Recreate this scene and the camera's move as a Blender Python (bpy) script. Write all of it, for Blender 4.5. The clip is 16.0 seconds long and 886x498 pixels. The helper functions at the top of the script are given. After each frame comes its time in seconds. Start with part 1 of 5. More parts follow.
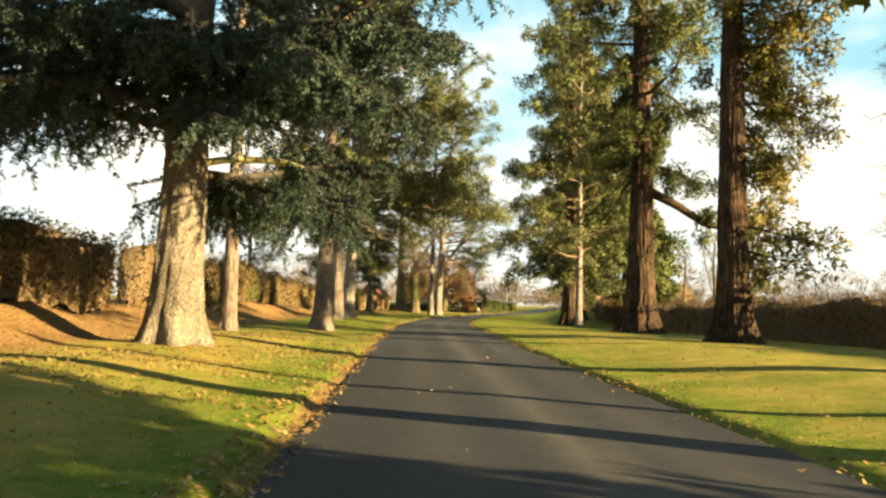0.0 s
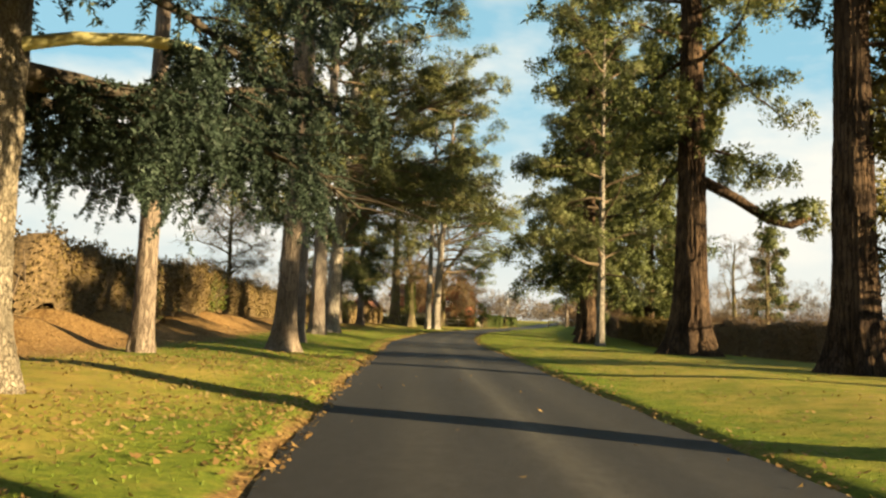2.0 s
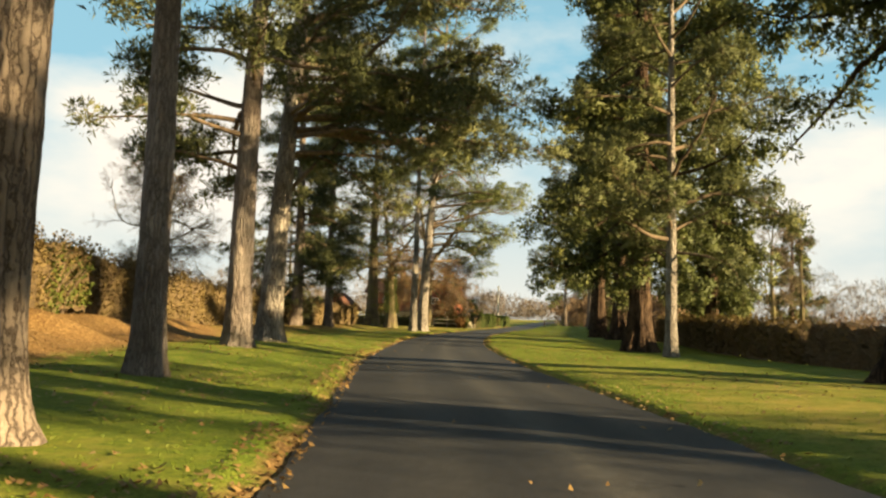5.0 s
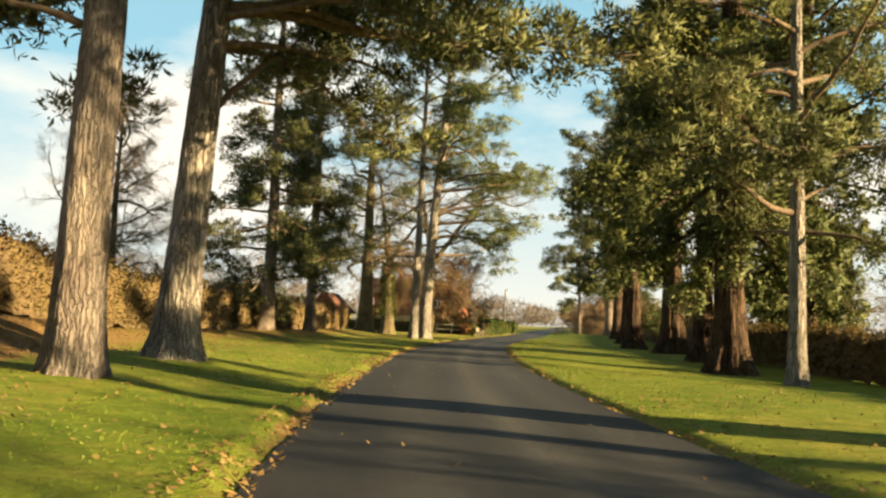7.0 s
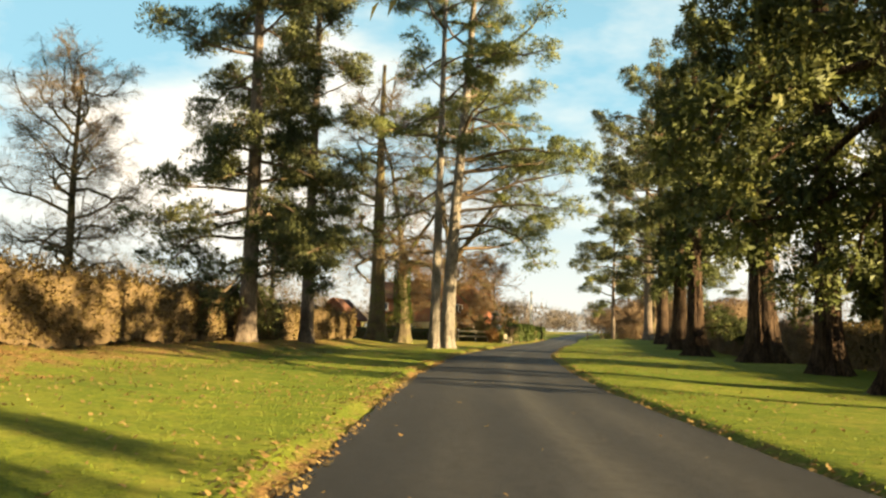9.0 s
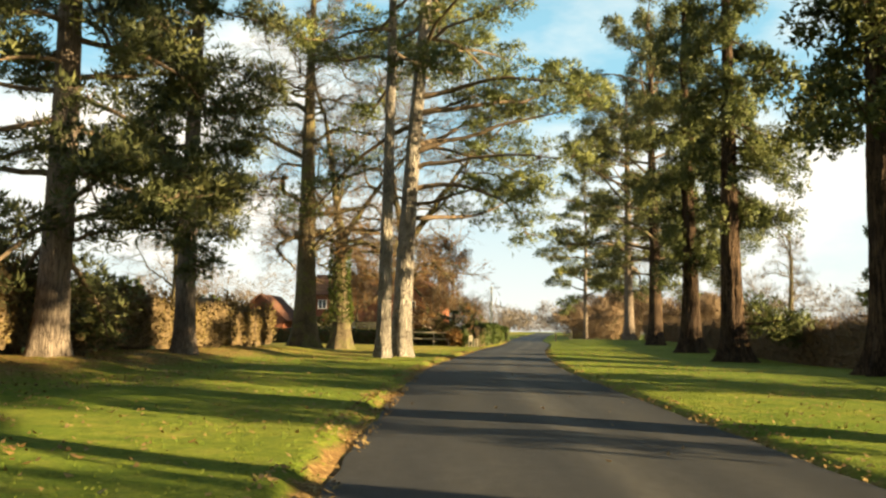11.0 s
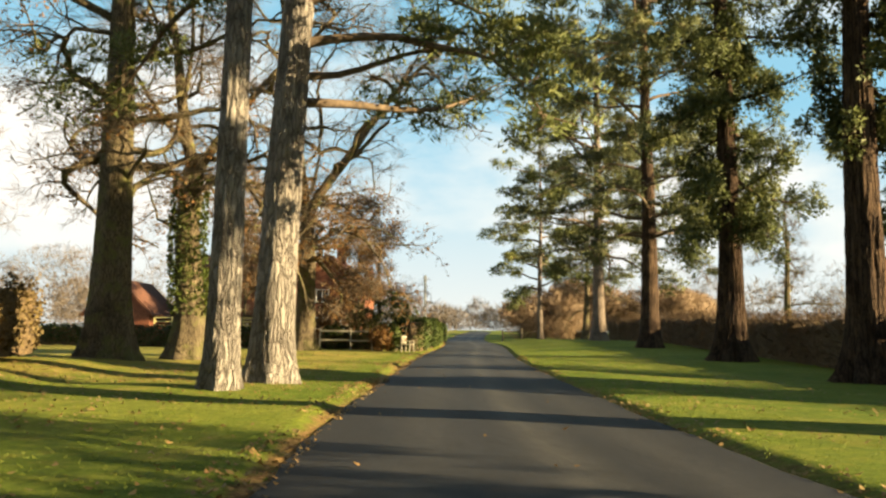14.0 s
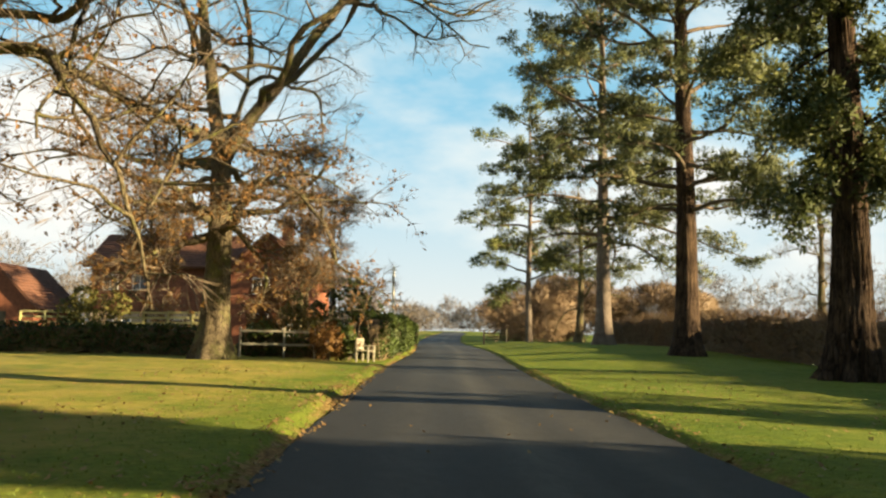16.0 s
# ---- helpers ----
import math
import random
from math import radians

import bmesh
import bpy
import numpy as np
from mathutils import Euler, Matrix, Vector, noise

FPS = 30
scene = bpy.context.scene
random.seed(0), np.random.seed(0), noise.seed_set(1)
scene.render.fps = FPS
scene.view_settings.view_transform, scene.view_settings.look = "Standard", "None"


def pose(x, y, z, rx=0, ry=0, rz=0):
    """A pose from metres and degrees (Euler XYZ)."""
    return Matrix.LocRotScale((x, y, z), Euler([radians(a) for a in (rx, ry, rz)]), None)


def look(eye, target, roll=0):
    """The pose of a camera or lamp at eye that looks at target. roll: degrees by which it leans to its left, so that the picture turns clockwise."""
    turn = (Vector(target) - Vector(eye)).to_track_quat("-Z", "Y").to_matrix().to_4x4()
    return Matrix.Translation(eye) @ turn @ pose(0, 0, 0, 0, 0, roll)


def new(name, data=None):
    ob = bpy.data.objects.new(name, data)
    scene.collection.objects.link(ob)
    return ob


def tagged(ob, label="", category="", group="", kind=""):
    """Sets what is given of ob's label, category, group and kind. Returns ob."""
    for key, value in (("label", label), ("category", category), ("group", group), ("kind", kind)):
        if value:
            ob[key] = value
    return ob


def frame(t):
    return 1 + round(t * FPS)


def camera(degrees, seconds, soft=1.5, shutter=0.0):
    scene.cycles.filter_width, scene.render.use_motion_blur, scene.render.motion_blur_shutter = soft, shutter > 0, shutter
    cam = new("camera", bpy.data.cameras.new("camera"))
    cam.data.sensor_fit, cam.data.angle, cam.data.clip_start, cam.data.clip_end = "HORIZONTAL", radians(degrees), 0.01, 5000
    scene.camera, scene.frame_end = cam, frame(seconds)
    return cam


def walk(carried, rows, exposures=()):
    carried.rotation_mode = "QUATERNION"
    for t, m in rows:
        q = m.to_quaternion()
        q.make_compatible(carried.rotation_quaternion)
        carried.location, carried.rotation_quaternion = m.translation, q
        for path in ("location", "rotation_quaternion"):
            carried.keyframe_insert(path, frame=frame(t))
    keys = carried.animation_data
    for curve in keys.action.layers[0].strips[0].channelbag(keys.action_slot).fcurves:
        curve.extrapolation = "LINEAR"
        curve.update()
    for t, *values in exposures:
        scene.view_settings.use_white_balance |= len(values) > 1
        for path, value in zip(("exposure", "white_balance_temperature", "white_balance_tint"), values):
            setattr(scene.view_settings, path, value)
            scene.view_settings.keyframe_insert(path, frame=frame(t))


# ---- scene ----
cam = camera(56.4, 16.0, 2.4)
METRES, EYE, TILT, LEAN, TURN = 100.0, 1.25, 0.0, 0.0, 0.0
ROWS = [
    (0.0, -0.0017, 0.0070, 0.0005, -0.42, 4.36, -1.37),
    (0.5, -0.0025, 0.0338, 0.0004, -0.34, 4.69, -1.51),
    (1.0, -0.0039, 0.0602, 0.0003, -0.30, 5.30, -1.76),
    (1.5, -0.0042, 0.0845, 0.0002, 0.20, 5.87, -1.96),
    (2.0, -0.0045, 0.0956, 0.0009, -0.76, 5.33, -1.88),
    (2.5, -0.0055, 0.1214, 0.0009, -0.55, 5.29, -1.67),
    (3.0, -0.0074, 0.1554, 0.0007, 0.48, 6.04, -1.18),
    (3.5, -0.0082, 0.1826, 0.0011, 0.64, 5.98, -0.89),
    (4.0, -0.0097, 0.2107, 0.0015, -0.36, 5.51, -0.80),
    (6.5, -0.0142, 0.3715, 0.0035, -3.57, 5.29, -2.43),
    (7.0, -0.0139, 0.3997, 0.0035, -2.46, 5.66, -2.40),
    (7.5, -0.0146, 0.4252, 0.0035, -1.48, 6.01, -2.14),
    (8.0, -0.0147, 0.4457, 0.0036, -0.70, 6.04, -1.85),
    (10.5, -0.0162, 0.6249, 0.0038, -3.78, 6.28, -0.47),
    (11.0, -0.0146, 0.6611, 0.0049, -4.95, 6.27, -0.63),
    (11.5, -0.0137, 0.6903, 0.0057, -5.92, 6.24, -0.51),
    (12.0, -0.0111, 0.7212, 0.0061, -6.45, 6.27, -0.61),
    (12.5, -0.0073, 0.7530, 0.0064, -6.98, 6.39, -0.88),
    (13.0, -0.0026, 0.7953, 0.0069, -7.51, 6.58, -1.24),
    (13.5, 0.0020, 0.8313, 0.0067, -8.07, 6.69, -1.05),
    (14.0, 0.0044, 0.8567, 0.0069, -10.11, 6.20, -0.56),
    (14.5, 0.0100, 0.8917, 0.0073, -10.37, 6.68, 0.05),
    (15.0, 0.0163, 0.9279, 0.0077, -10.61, 6.46, 0.11),
    (15.5, 0.0191, 0.9604, 0.0076, -11.55, 6.31, -0.09),
    (16.0, 0.0266, 0.9887, 0.0083, -12.22, 6.27, -0.90),
]
walk(cam, [(t, pose(0, 0, EYE, TILT, LEAN, TURN) @ pose(METRES * x, METRES * y, METRES * z, 90 + pitch, roll, yaw)) for t, x, y, z, yaw, pitch, roll in ROWS],
     [(0.0, 2.37, 9000, 8), (1.0, 2.17, 9000, 8), (2.0, 1.93, 8500, 8), (3.5, 1.82, 8500, 8), (8.0, 2.1, 8800, 8), (10.5, 2.15, 8500, 7), (13.5, 2.02, 8000, 7), (16.0, 1.91, 7700, 6)])

# ---- world, sun ----
SUN_AZ, SUN_EL = radians(119.0), radians(13.0)
SUN_DIR = Vector((math.sin(SUN_AZ) * math.cos(SUN_EL), math.cos(SUN_AZ) * math.cos(SUN_EL), math.sin(SUN_EL)))
world = bpy.data.worlds.new("winter_sky")
scene.world = world
world.use_nodes = True
wn = world.node_tree.nodes
wl = world.node_tree.links
wn.clear()
w_out = wn.new("ShaderNodeOutputWorld")
w_bg = wn.new("ShaderNodeBackground")
w_bg.inputs["Strength"].default_value = 0.035
w_sky = wn.new("ShaderNodeTexSky")
w_sky.sky_type = "NISHITA"
w_sky.sun_disc = False
w_sky.sun_elevation, w_sky.sun_rotation = SUN_EL, SUN_AZ
w_sky.air_density, w_sky.dust_density, w_sky.ozone_density = 1.0, 0.6, 2.0
w_white = wn.new("ShaderNodeMixRGB")
w_white.inputs["Color2"].default_value = (6.6, 7.1, 7.8, 1)
w_edge = wn.new("ShaderNodeValToRGB")
w_edge.color_ramp.elements[0].position, w_edge.color_ramp.elements[0].color = 0.02, (0.9, 0.9, 0.9, 1)
w_edge.color_ramp.elements[1].position, w_edge.color_ramp.elements[1].color = 0.26, (0, 0, 0, 1)
w_co = wn.new("ShaderNodeTexCoord")
w_map = wn.new("ShaderNodeMapping")
w_map.inputs["Scale"].default_value = (1.5, 1.5, 3.6)
w_noise = wn.new("ShaderNodeTexNoise")
w_noise.inputs["Scale"].default_value = 1.3
w_noise.inputs["Detail"].default_value = 7.0
w_noise.inputs["Roughness"].default_value = 0.55
w_ramp = wn.new("ShaderNodeValToRGB")
w_ramp.color_ramp.elements[0].position, w_ramp.color_ramp.elements[0].color = 0.46, (0, 0, 0, 1)
w_ramp.color_ramp.elements[1].position, w_ramp.color_ramp.elements[1].color = 0.63, (1, 1, 1, 1)
w_mix = wn.new("ShaderNodeMixRGB")
w_mix.inputs["Color2"].default_value = (7.6, 8.0, 8.7, 1)
w_sep = wn.new("ShaderNodeSeparateXYZ")
w_low = wn.new("ShaderNodeValToRGB")
w_low.color_ramp.elements[0].position, w_low.color_ramp.elements[0].color = 0.0, (0.95, 0.95, 0.95, 1)
w_low.color_ramp.elements[1].position, w_low.color_ramp.elements[1].color = 0.8, (0.05, 0.05, 0.05, 1)
w_mid = w_low.color_ramp.elements.new(0.36)
w_mid.color = (0.8, 0.8, 0.8, 1)
w_haze = wn.new("ShaderNodeMixRGB")
w_haze.inputs["Color2"].default_value = (2.3, 5.5, 8.4, 1)
wl.new(w_co.outputs["Generated"], w_map.inputs["Vector"])
wl.new(w_map.outputs["Vector"], w_noise.inputs["Vector"])
wl.new(w_noise.outputs["Fac"], w_ramp.inputs["Fac"])
w_top = wn.new("ShaderNodeValToRGB")
w_top.color_ramp.elements[0].position, w_top.color_ramp.elements[0].color = 0.36, (1, 1, 1, 1)
w_top.color_ramp.elements[1].position, w_top.color_ramp.elements[1].color = 0.7, (0.1, 0.1, 0.1, 1)
w_sparse = wn.new("ShaderNodeMath")
w_sparse.operation = "MULTIPLY"
wl.new(w_sep.outputs["Z"], w_top.inputs["Fac"])
wl.new(w_ramp.outputs["Color"], w_sparse.inputs[0])
wl.new(w_top.outputs["Color"], w_sparse.inputs[1])
wl.new(w_sparse.outputs[0], w_mix.inputs["Fac"])
wl.new(w_co.outputs["Generated"], w_sep.inputs["Vector"])
wl.new(w_sep.outputs["Z"], w_low.inputs["Fac"])
wl.new(w_low.outputs["Color"], w_haze.inputs["Fac"])
wl.new(w_sky.outputs["Color"], w_haze.inputs["Color1"])
wl.new(w_sep.outputs["Z"], w_edge.inputs["Fac"])
wl.new(w_edge.outputs["Color"], w_white.inputs["Fac"])
wl.new(w_haze.outputs["Color"], w_white.inputs["Color1"])
wl.new(w_white.outputs["Color"], w_mix.inputs["Color1"])
wl.new(w_mix.outputs["Color"], w_bg.inputs["Color"])
wl.new(w_bg.outputs["Background"], w_out.inputs["Surface"])

sun_data = bpy.data.lights.new("sun", "SUN")
sun_data.energy, sun_data.angle, sun_data.color = 5.0, radians(0.55), (1.0, 0.85, 0.57)
sun = new("sun", sun_data)
sun.matrix_world = look(SUN_DIR * 80, (0, 0, 0))


# ---- materials ----
def material(name, rough=0.9, spec=0.2):
    m = bpy.data.materials.new(name)
    m.use_nodes = True
    b = m.node_tree.nodes["Principled BSDF"]
    b.inputs["Roughness"].default_value = rough
    b.inputs["Specular IOR Level"].default_value = spec
    return m, m.node_tree.nodes, m.node_tree.links, b


def ramp(nodes, stops):
    r = nodes.new("ShaderNodeValToRGB")
    e = r.color_ramp.elements
    while len(e) < len(stops):
        e.new(0.5)
    for el, (p, c) in zip(e, stops):
        el.position, el.color = p, (*c, 1)
    return r


def noise_node(nodes, links, scale, detail=5.0, rough=0.6, stretch=None, source="Object"):
    n = nodes.new("ShaderNodeTexNoise")
    n.inputs["Scale"].default_value = scale
    n.inputs["Detail"].default_value = detail
    n.inputs["Roughness"].default_value = rough
    co = nodes.new("ShaderNodeTexCoord")
    if stretch:
        mp = nodes.new("ShaderNodeMapping")
        mp.inputs["Scale"].default_value = stretch
        links.new(co.outputs[source], mp.inputs["Vector"])
        links.new(mp.outputs["Vector"], n.inputs["Vector"])
    else:
        links.new(co.outputs[source], n.inputs["Vector"])
    return n


def mixed(nodes, links, a, b, fac, mode="MIX"):
    m = nodes.new("ShaderNodeMixRGB")
    m.blend_type = mode
    for sock, v in (("Color1", a), ("Color2", b), ("Fac", fac)):
        if isinstance(v, tuple):
            m.inputs[sock].default_value = (*v, 1)
        elif isinstance(v, (int, float)):
            m.inputs[sock].default_value = v
        else:
            links.new(v, m.inputs[sock])
    return m.outputs["Color"]


def bump(nodes, links, b, height, strength, distance):
    n = nodes.new("ShaderNodeBump")
    n.inputs["Strength"].default_value, n.inputs["Distance"].default_value = strength, distance
    links.new(height, n.inputs["Height"])
    links.new(n.outputs["Normal"], b.inputs["Normal"])


def bark(name, dark, mid, light, plate=5.0, tall=0.22, depth=0.05, moss=None, cleft=0.14):
    """Fissured bark: stretched cells with dark joints, two scales of tone."""
    m, n, l, b = material(name, 0.92, 0.12)
    co = n.new("ShaderNodeTexCoord")
    warp = noise_node(n, l, 7.0, 5, 0.7)
    add = n.new("ShaderNodeMixRGB")
    add.blend_type = "ADD"
    add.inputs["Fac"].default_value = 0.14
    l.new(co.outputs["Object"], add.inputs["Color1"])
    l.new(warp.outputs["Color"], add.inputs["Color2"])
    mp = n.new("ShaderNodeMapping")
    mp.inputs["Scale"].default_value = (1, 1, tall)
    l.new(add.outputs["Color"], mp.inputs["Vector"])
    v = n.new("ShaderNodeTexVoronoi")
    v.feature = "DISTANCE_TO_EDGE"
    v.inputs["Scale"].default_value = plate
    l.new(mp.outputs["Vector"], v.inputs["Vector"])
    crack = ramp(n, [(0.0, (cleft,) * 3), (0.05, (0.5 + cleft * 0.5,) * 3), (0.15, (1, 1, 1))])
    l.new(v.outputs["Distance"], crack.inputs["Fac"])
    big = noise_node(n, l, 0.9, 4)
    fine = noise_node(n, l, 26.0, 5, 0.7, (1, 1, 0.35))
    tone = ramp(n, [(0.34, mid), (0.66, light)])
    l.new(big.outputs["Fac"], tone.inputs["Fac"])
    c = mixed(n, l, tone.outputs["Color"], dark, fine.outputs["Fac"], "MULTIPLY")
    c = mixed(n, l, tone.outputs["Color"], c, 0.45)
    c = mixed(n, l, dark, c, crack.outputs["Color"])
    if moss:
        patch = noise_node(n, l, 1.6, 6, 0.65)
        pr = ramp(n, [(0.5, (0, 0, 0)), (0.66, (1, 1, 1))])
        l.new(patch.outputs["Fac"], pr.inputs["Fac"])
        c = mixed(n, l, c, moss, pr.outputs["Color"])
    l.new(c, b.inputs["Base Color"])
    dome = ramp(n, [(0.0, (0, 0, 0)), (0.1, (0.6, 0.6, 0.6)), (0.32, (1, 1, 1))])
    l.new(v.outputs["Distance"], dome.inputs["Fac"])
    h = mixed(n, l, dome.outputs["Color"], fine.outputs["Color"], 0.25)
    bump(n, l, b, h, 0.9, depth)
    return m


def leafy(name, stops, trans=0.25, rough=0.6):
    """Leaves: a tone of their own for each spray, drifting over the crown; some light goes through."""
    m, n, l, b = material(name, rough, 0.25)
    geo = n.new("ShaderNodeNewGeometry")
    big = noise_node(n, l, 0.45, 3)
    mean = n.new("ShaderNodeMath")
    mean.operation = "MULTIPLY_ADD"
    mean.inputs[1].default_value = 0.16
    l.new(geo.outputs["Random Per Island"], mean.inputs[0])
    half = n.new("ShaderNodeMath")
    half.operation = "MULTIPLY"
    half.inputs[1].default_value = 0.84
    l.new(big.outputs["Fac"], half.inputs[0])
    l.new(half.outputs[0], mean.inputs[2])
    r = ramp(n, stops)
    l.new(mean.outputs[0], r.inputs["Fac"])
    l.new(r.outputs["Color"], b.inputs["Base Color"])
    t = n.new("ShaderNodeBsdfTranslucent")
    l.new(r.outputs["Color"], t.inputs["Color"])
    mx = n.new("ShaderNodeMixShader")
    mx.inputs["Fac"].default_value = trans
    l.new(b.outputs["BSDF"], mx.inputs[1])
    l.new(t.outputs["BSDF"], mx.inputs[2])
    l.new(mx.outputs["Shader"], n["Material Output"].inputs["Surface"])
    return m


def plain(name, stops, scale=8.0, rough=0.85, relief=0.01, stretch=None, spec=0.2):
    m, n, l, b = material(name, rough, spec)
    a = noise_node(n, l, scale, 6, 0.65, stretch)
    r = ramp(n, stops)
    l.new(a.outputs["Fac"], r.inputs["Fac"])
    l.new(r.outputs["Color"], b.inputs["Base Color"])
    bump(n, l, b, a.outputs["Fac"], 0.6, relief)
    return m


def grass_ground():
    m, n, l, b = material("mown_grass", 0.95, 0.1)
    big = noise_node(n, l, 0.16, 4)
    mid = noise_node(n, l, 1.7, 6, 0.7)
    fine = noise_node(n, l, 38.0, 4, 0.7)
    r1 = ramp(n, [(0.3, (0.075, 0.13, 0.02)), (0.5, (0.145, 0.19, 0.03)), (0.7, (0.28, 0.265, 0.066))])
    l.new(mid.outputs["Fac"], r1.inputs["Fac"])
    r2 = ramp(n, [(0.35, (0.085, 0.145, 0.02)), (0.65, (0.225, 0.24, 0.044))])
    l.new(big.outputs["Fac"], r2.inputs["Fac"])
    c = mixed(n, l, r1.outputs["Color"], r2.outputs["Color"], 0.5)
    f = ramp(n, [(0.3, (0.55, 0.55, 0.5)), (0.6, (1.1, 1.1, 1.0))])
    l.new(fine.outputs["Fac"], f.inputs["Fac"])
    c = mixed(n, l, c, f.outputs["Color"], 0.8, "MULTIPLY")
    tuft = noise_node(n, l, 8.0, 6, 0.75)
    tr = ramp(n, [(0.32, (0.55, 0.6, 0.6)), (0.5, (1, 1, 1)), (0.7, (1.45, 1.3, 1.35))])
    l.new(tuft.outputs["Fac"], tr.inputs["Fac"])
    c = mixed(n, l, c, tr.outputs["Color"], 0.85, "MULTIPLY")
    st = n.new("ShaderNodeAttribute")
    st.attribute_name = "straw"
    sa = n.new("ShaderNodeMath")
    sa.operation = "ADD"
    l.new(st.outputs["Fac"], sa.inputs[0])
    l.new(noise_node(n, l, 0.8, 6, 0.7).outputs["Fac"], sa.inputs[1])
    sr = ramp(n, [(0.55, (0, 0, 0)), (0.9, (1, 1, 1))])
    l.new(sa.outputs[0], sr.inputs["Fac"])
    c = mixed(n, l, c, (0.36, 0.27, 0.075), sr.outputs["Color"])
    # fallen needles and leaf mould, thickest by the hedge bank and along the drive
    at = n.new("ShaderNodeAttribute")
    at.attribute_name = "litter"
    ln = noise_node(n, l, 2.6, 7, 0.72)
    sm = n.new("ShaderNodeMath")
    sm.operation = "ADD"
    l.new(at.outputs["Fac"], sm.inputs[0])
    l.new(ln.outputs["Fac"], sm.inputs[1])
    lr = ramp(n, [(0.72, (0, 0, 0)), (0.98, (1, 1, 1))])
    l.new(sm.outputs[0], lr.inputs["Fac"])
    ltone = ramp(n, [(0.3, (0.07, 0.04, 0.018)), (0.48, (0.2, 0.11, 0.045)), (0.68, (0.43, 0.28, 0.125))])
    l.new(noise_node(n, l, 14.0, 5, 0.7).outputs["Fac"], ltone.inputs["Fac"])
    c = mixed(n, l, c, ltone.outputs["Color"], lr.outputs["Color"])
    l.new(c, b.inputs["Base Color"])
    h = mixed(n, l, tuft.outputs["Color"], fine.outputs["Color"], 0.5)
    bump(n, l, b, h, 1.0, 0.06)
    return m


def asphalt():
    m, n, l, b = material("worn_asphalt", 0.75, 0.35)
    grit = noise_node(n, l, 120.0, 3, 0.7)
    patch = noise_node(n, l, 0.55, 5, 0.6, (1.0, 0.16, 1))
    r = ramp(n, [(0.32, (0.0155, 0.0155, 0.018)), (0.55, (0.025, 0.0245, 0.027)), (0.75, (0.042, 0.040, 0.041))])
    l.new(patch.outputs["Fac"], r.inputs["Fac"])
    at = n.new("ShaderNodeAttribute")
    at.attribute_name = "worn"
    wm = n.new("ShaderNodeMath")
    wm.operation = "MULTIPLY"
    l.new(at.outputs["Fac"], wm.inputs[0])
    l.new(noise_node(n, l, 1.3, 6, 0.7, (1.6, 0.12, 1)).outputs["Fac"], wm.inputs[1])
    c = mixed(n, l, r.outputs["Color"], (0.115, 0.104, 0.09), wm.outputs[0])
    g = ramp(n, [(0.35, (0.6, 0.6, 0.6)), (0.65, (1.3, 1.3, 1.3))])
    l.new(grit.outputs["Fac"], g.inputs["Fac"])
    c = mixed(n, l, c, g.outputs["Color"], 0.6, "MULTIPLY")
    blot = ramp(n, [(0.36, (0.72, 0.72, 0.72)), (0.64, (1.3, 1.3, 1.3))])
    l.new(noise_node(n, l, 7.0, 7, 0.75, (1.0, 0.55, 1)).outputs["Fac"], blot.inputs["Fac"])
    c = mixed(n, l, c, blot.outputs["Color"], 0.8, "MULTIPLY")
    l.new(c, b.inputs["Base Color"])
    bump(n, l, b, grit.outputs["Fac"], 0.7, 0.006)
    return m


GRASS = grass_ground()
ASPHALT = asphalt()
PINE_BARK = bark("scots_pine_bark", (0.05, 0.036, 0.03), (0.19, 0.145, 0.118), (0.33, 0.26, 0.21), 13.0, 0.10, 0.04, cleft=0.25)
PINK_BARK = bark("pinkish_pine_bark", (0.06, 0.043, 0.036), (0.23, 0.18, 0.155), (0.41, 0.345, 0.30), 15.0, 0.12, 0.1, cleft=0.42)
PALE_BARK = bark("pale_pine_bark", (0.06, 0.042, 0.033), (0.32, 0.28, 0.245), (0.52, 0.46, 0.405), 10.0, 0.17, 0.2, cleft=0.36)
SEQUOIA_BARK = bark("sequoia_bark", (0.010, 0.0065, 0.005), (0.05, 0.031, 0.023), (0.17, 0.108, 0.07), 9.0, 0.05, 0.09)
CEDAR_BARK = bark("cedar_bark", (0.07, 0.055, 0.04), (0.20, 0.165, 0.125), (0.40, 0.34, 0.265), 20.0, 0.35, 0.05, cleft=0.2)
OAK_BARK = bark("oak_bark", (0.03, 0.022, 0.015), (0.125, 0.095, 0.062), (0.24, 0.185, 0.115), 13.0, 0.2, 0.04, (0.13, 0.125, 0.045))
PINE_LIMB = plain("pine_limb", [(0.3, (0.06, 0.042, 0.03)), (0.7, (0.19, 0.135, 0.09))], 6.0)
CEDAR_LIMB = plain("dark_cedar_limb", [(0.3, (0.028, 0.022, 0.017)), (0.7, (0.085, 0.067, 0.05))], 6.0)
TWIG = plain("bare_twigs", [(0.3, (0.07, 0.05, 0.038)), (0.7, (0.20, 0.145, 0.10))], 3.0)
LIMB = plain("mossy_limb", [(0.3, (0.40, 0.36, 0.17)), (0.7, (0.52, 0.48, 0.25))], 9.0)
PINE_LEAF = leafy("pine_needles", [(0.2, (0.02124, 0.02773, 0.01121)), (0.5, (0.08968, 0.1015, 0.04012)), (0.8, (0.2183, 0.203, 0.08024))], 0.25)
PALE_LEAF = leafy("pale_pine_needles", [(0.2, (0.02749, 0.03988, 0.01369)), (0.5, (0.1215, 0.1428, 0.04767)), (0.8, (0.2537, 0.2478, 0.08472))], 0.3)
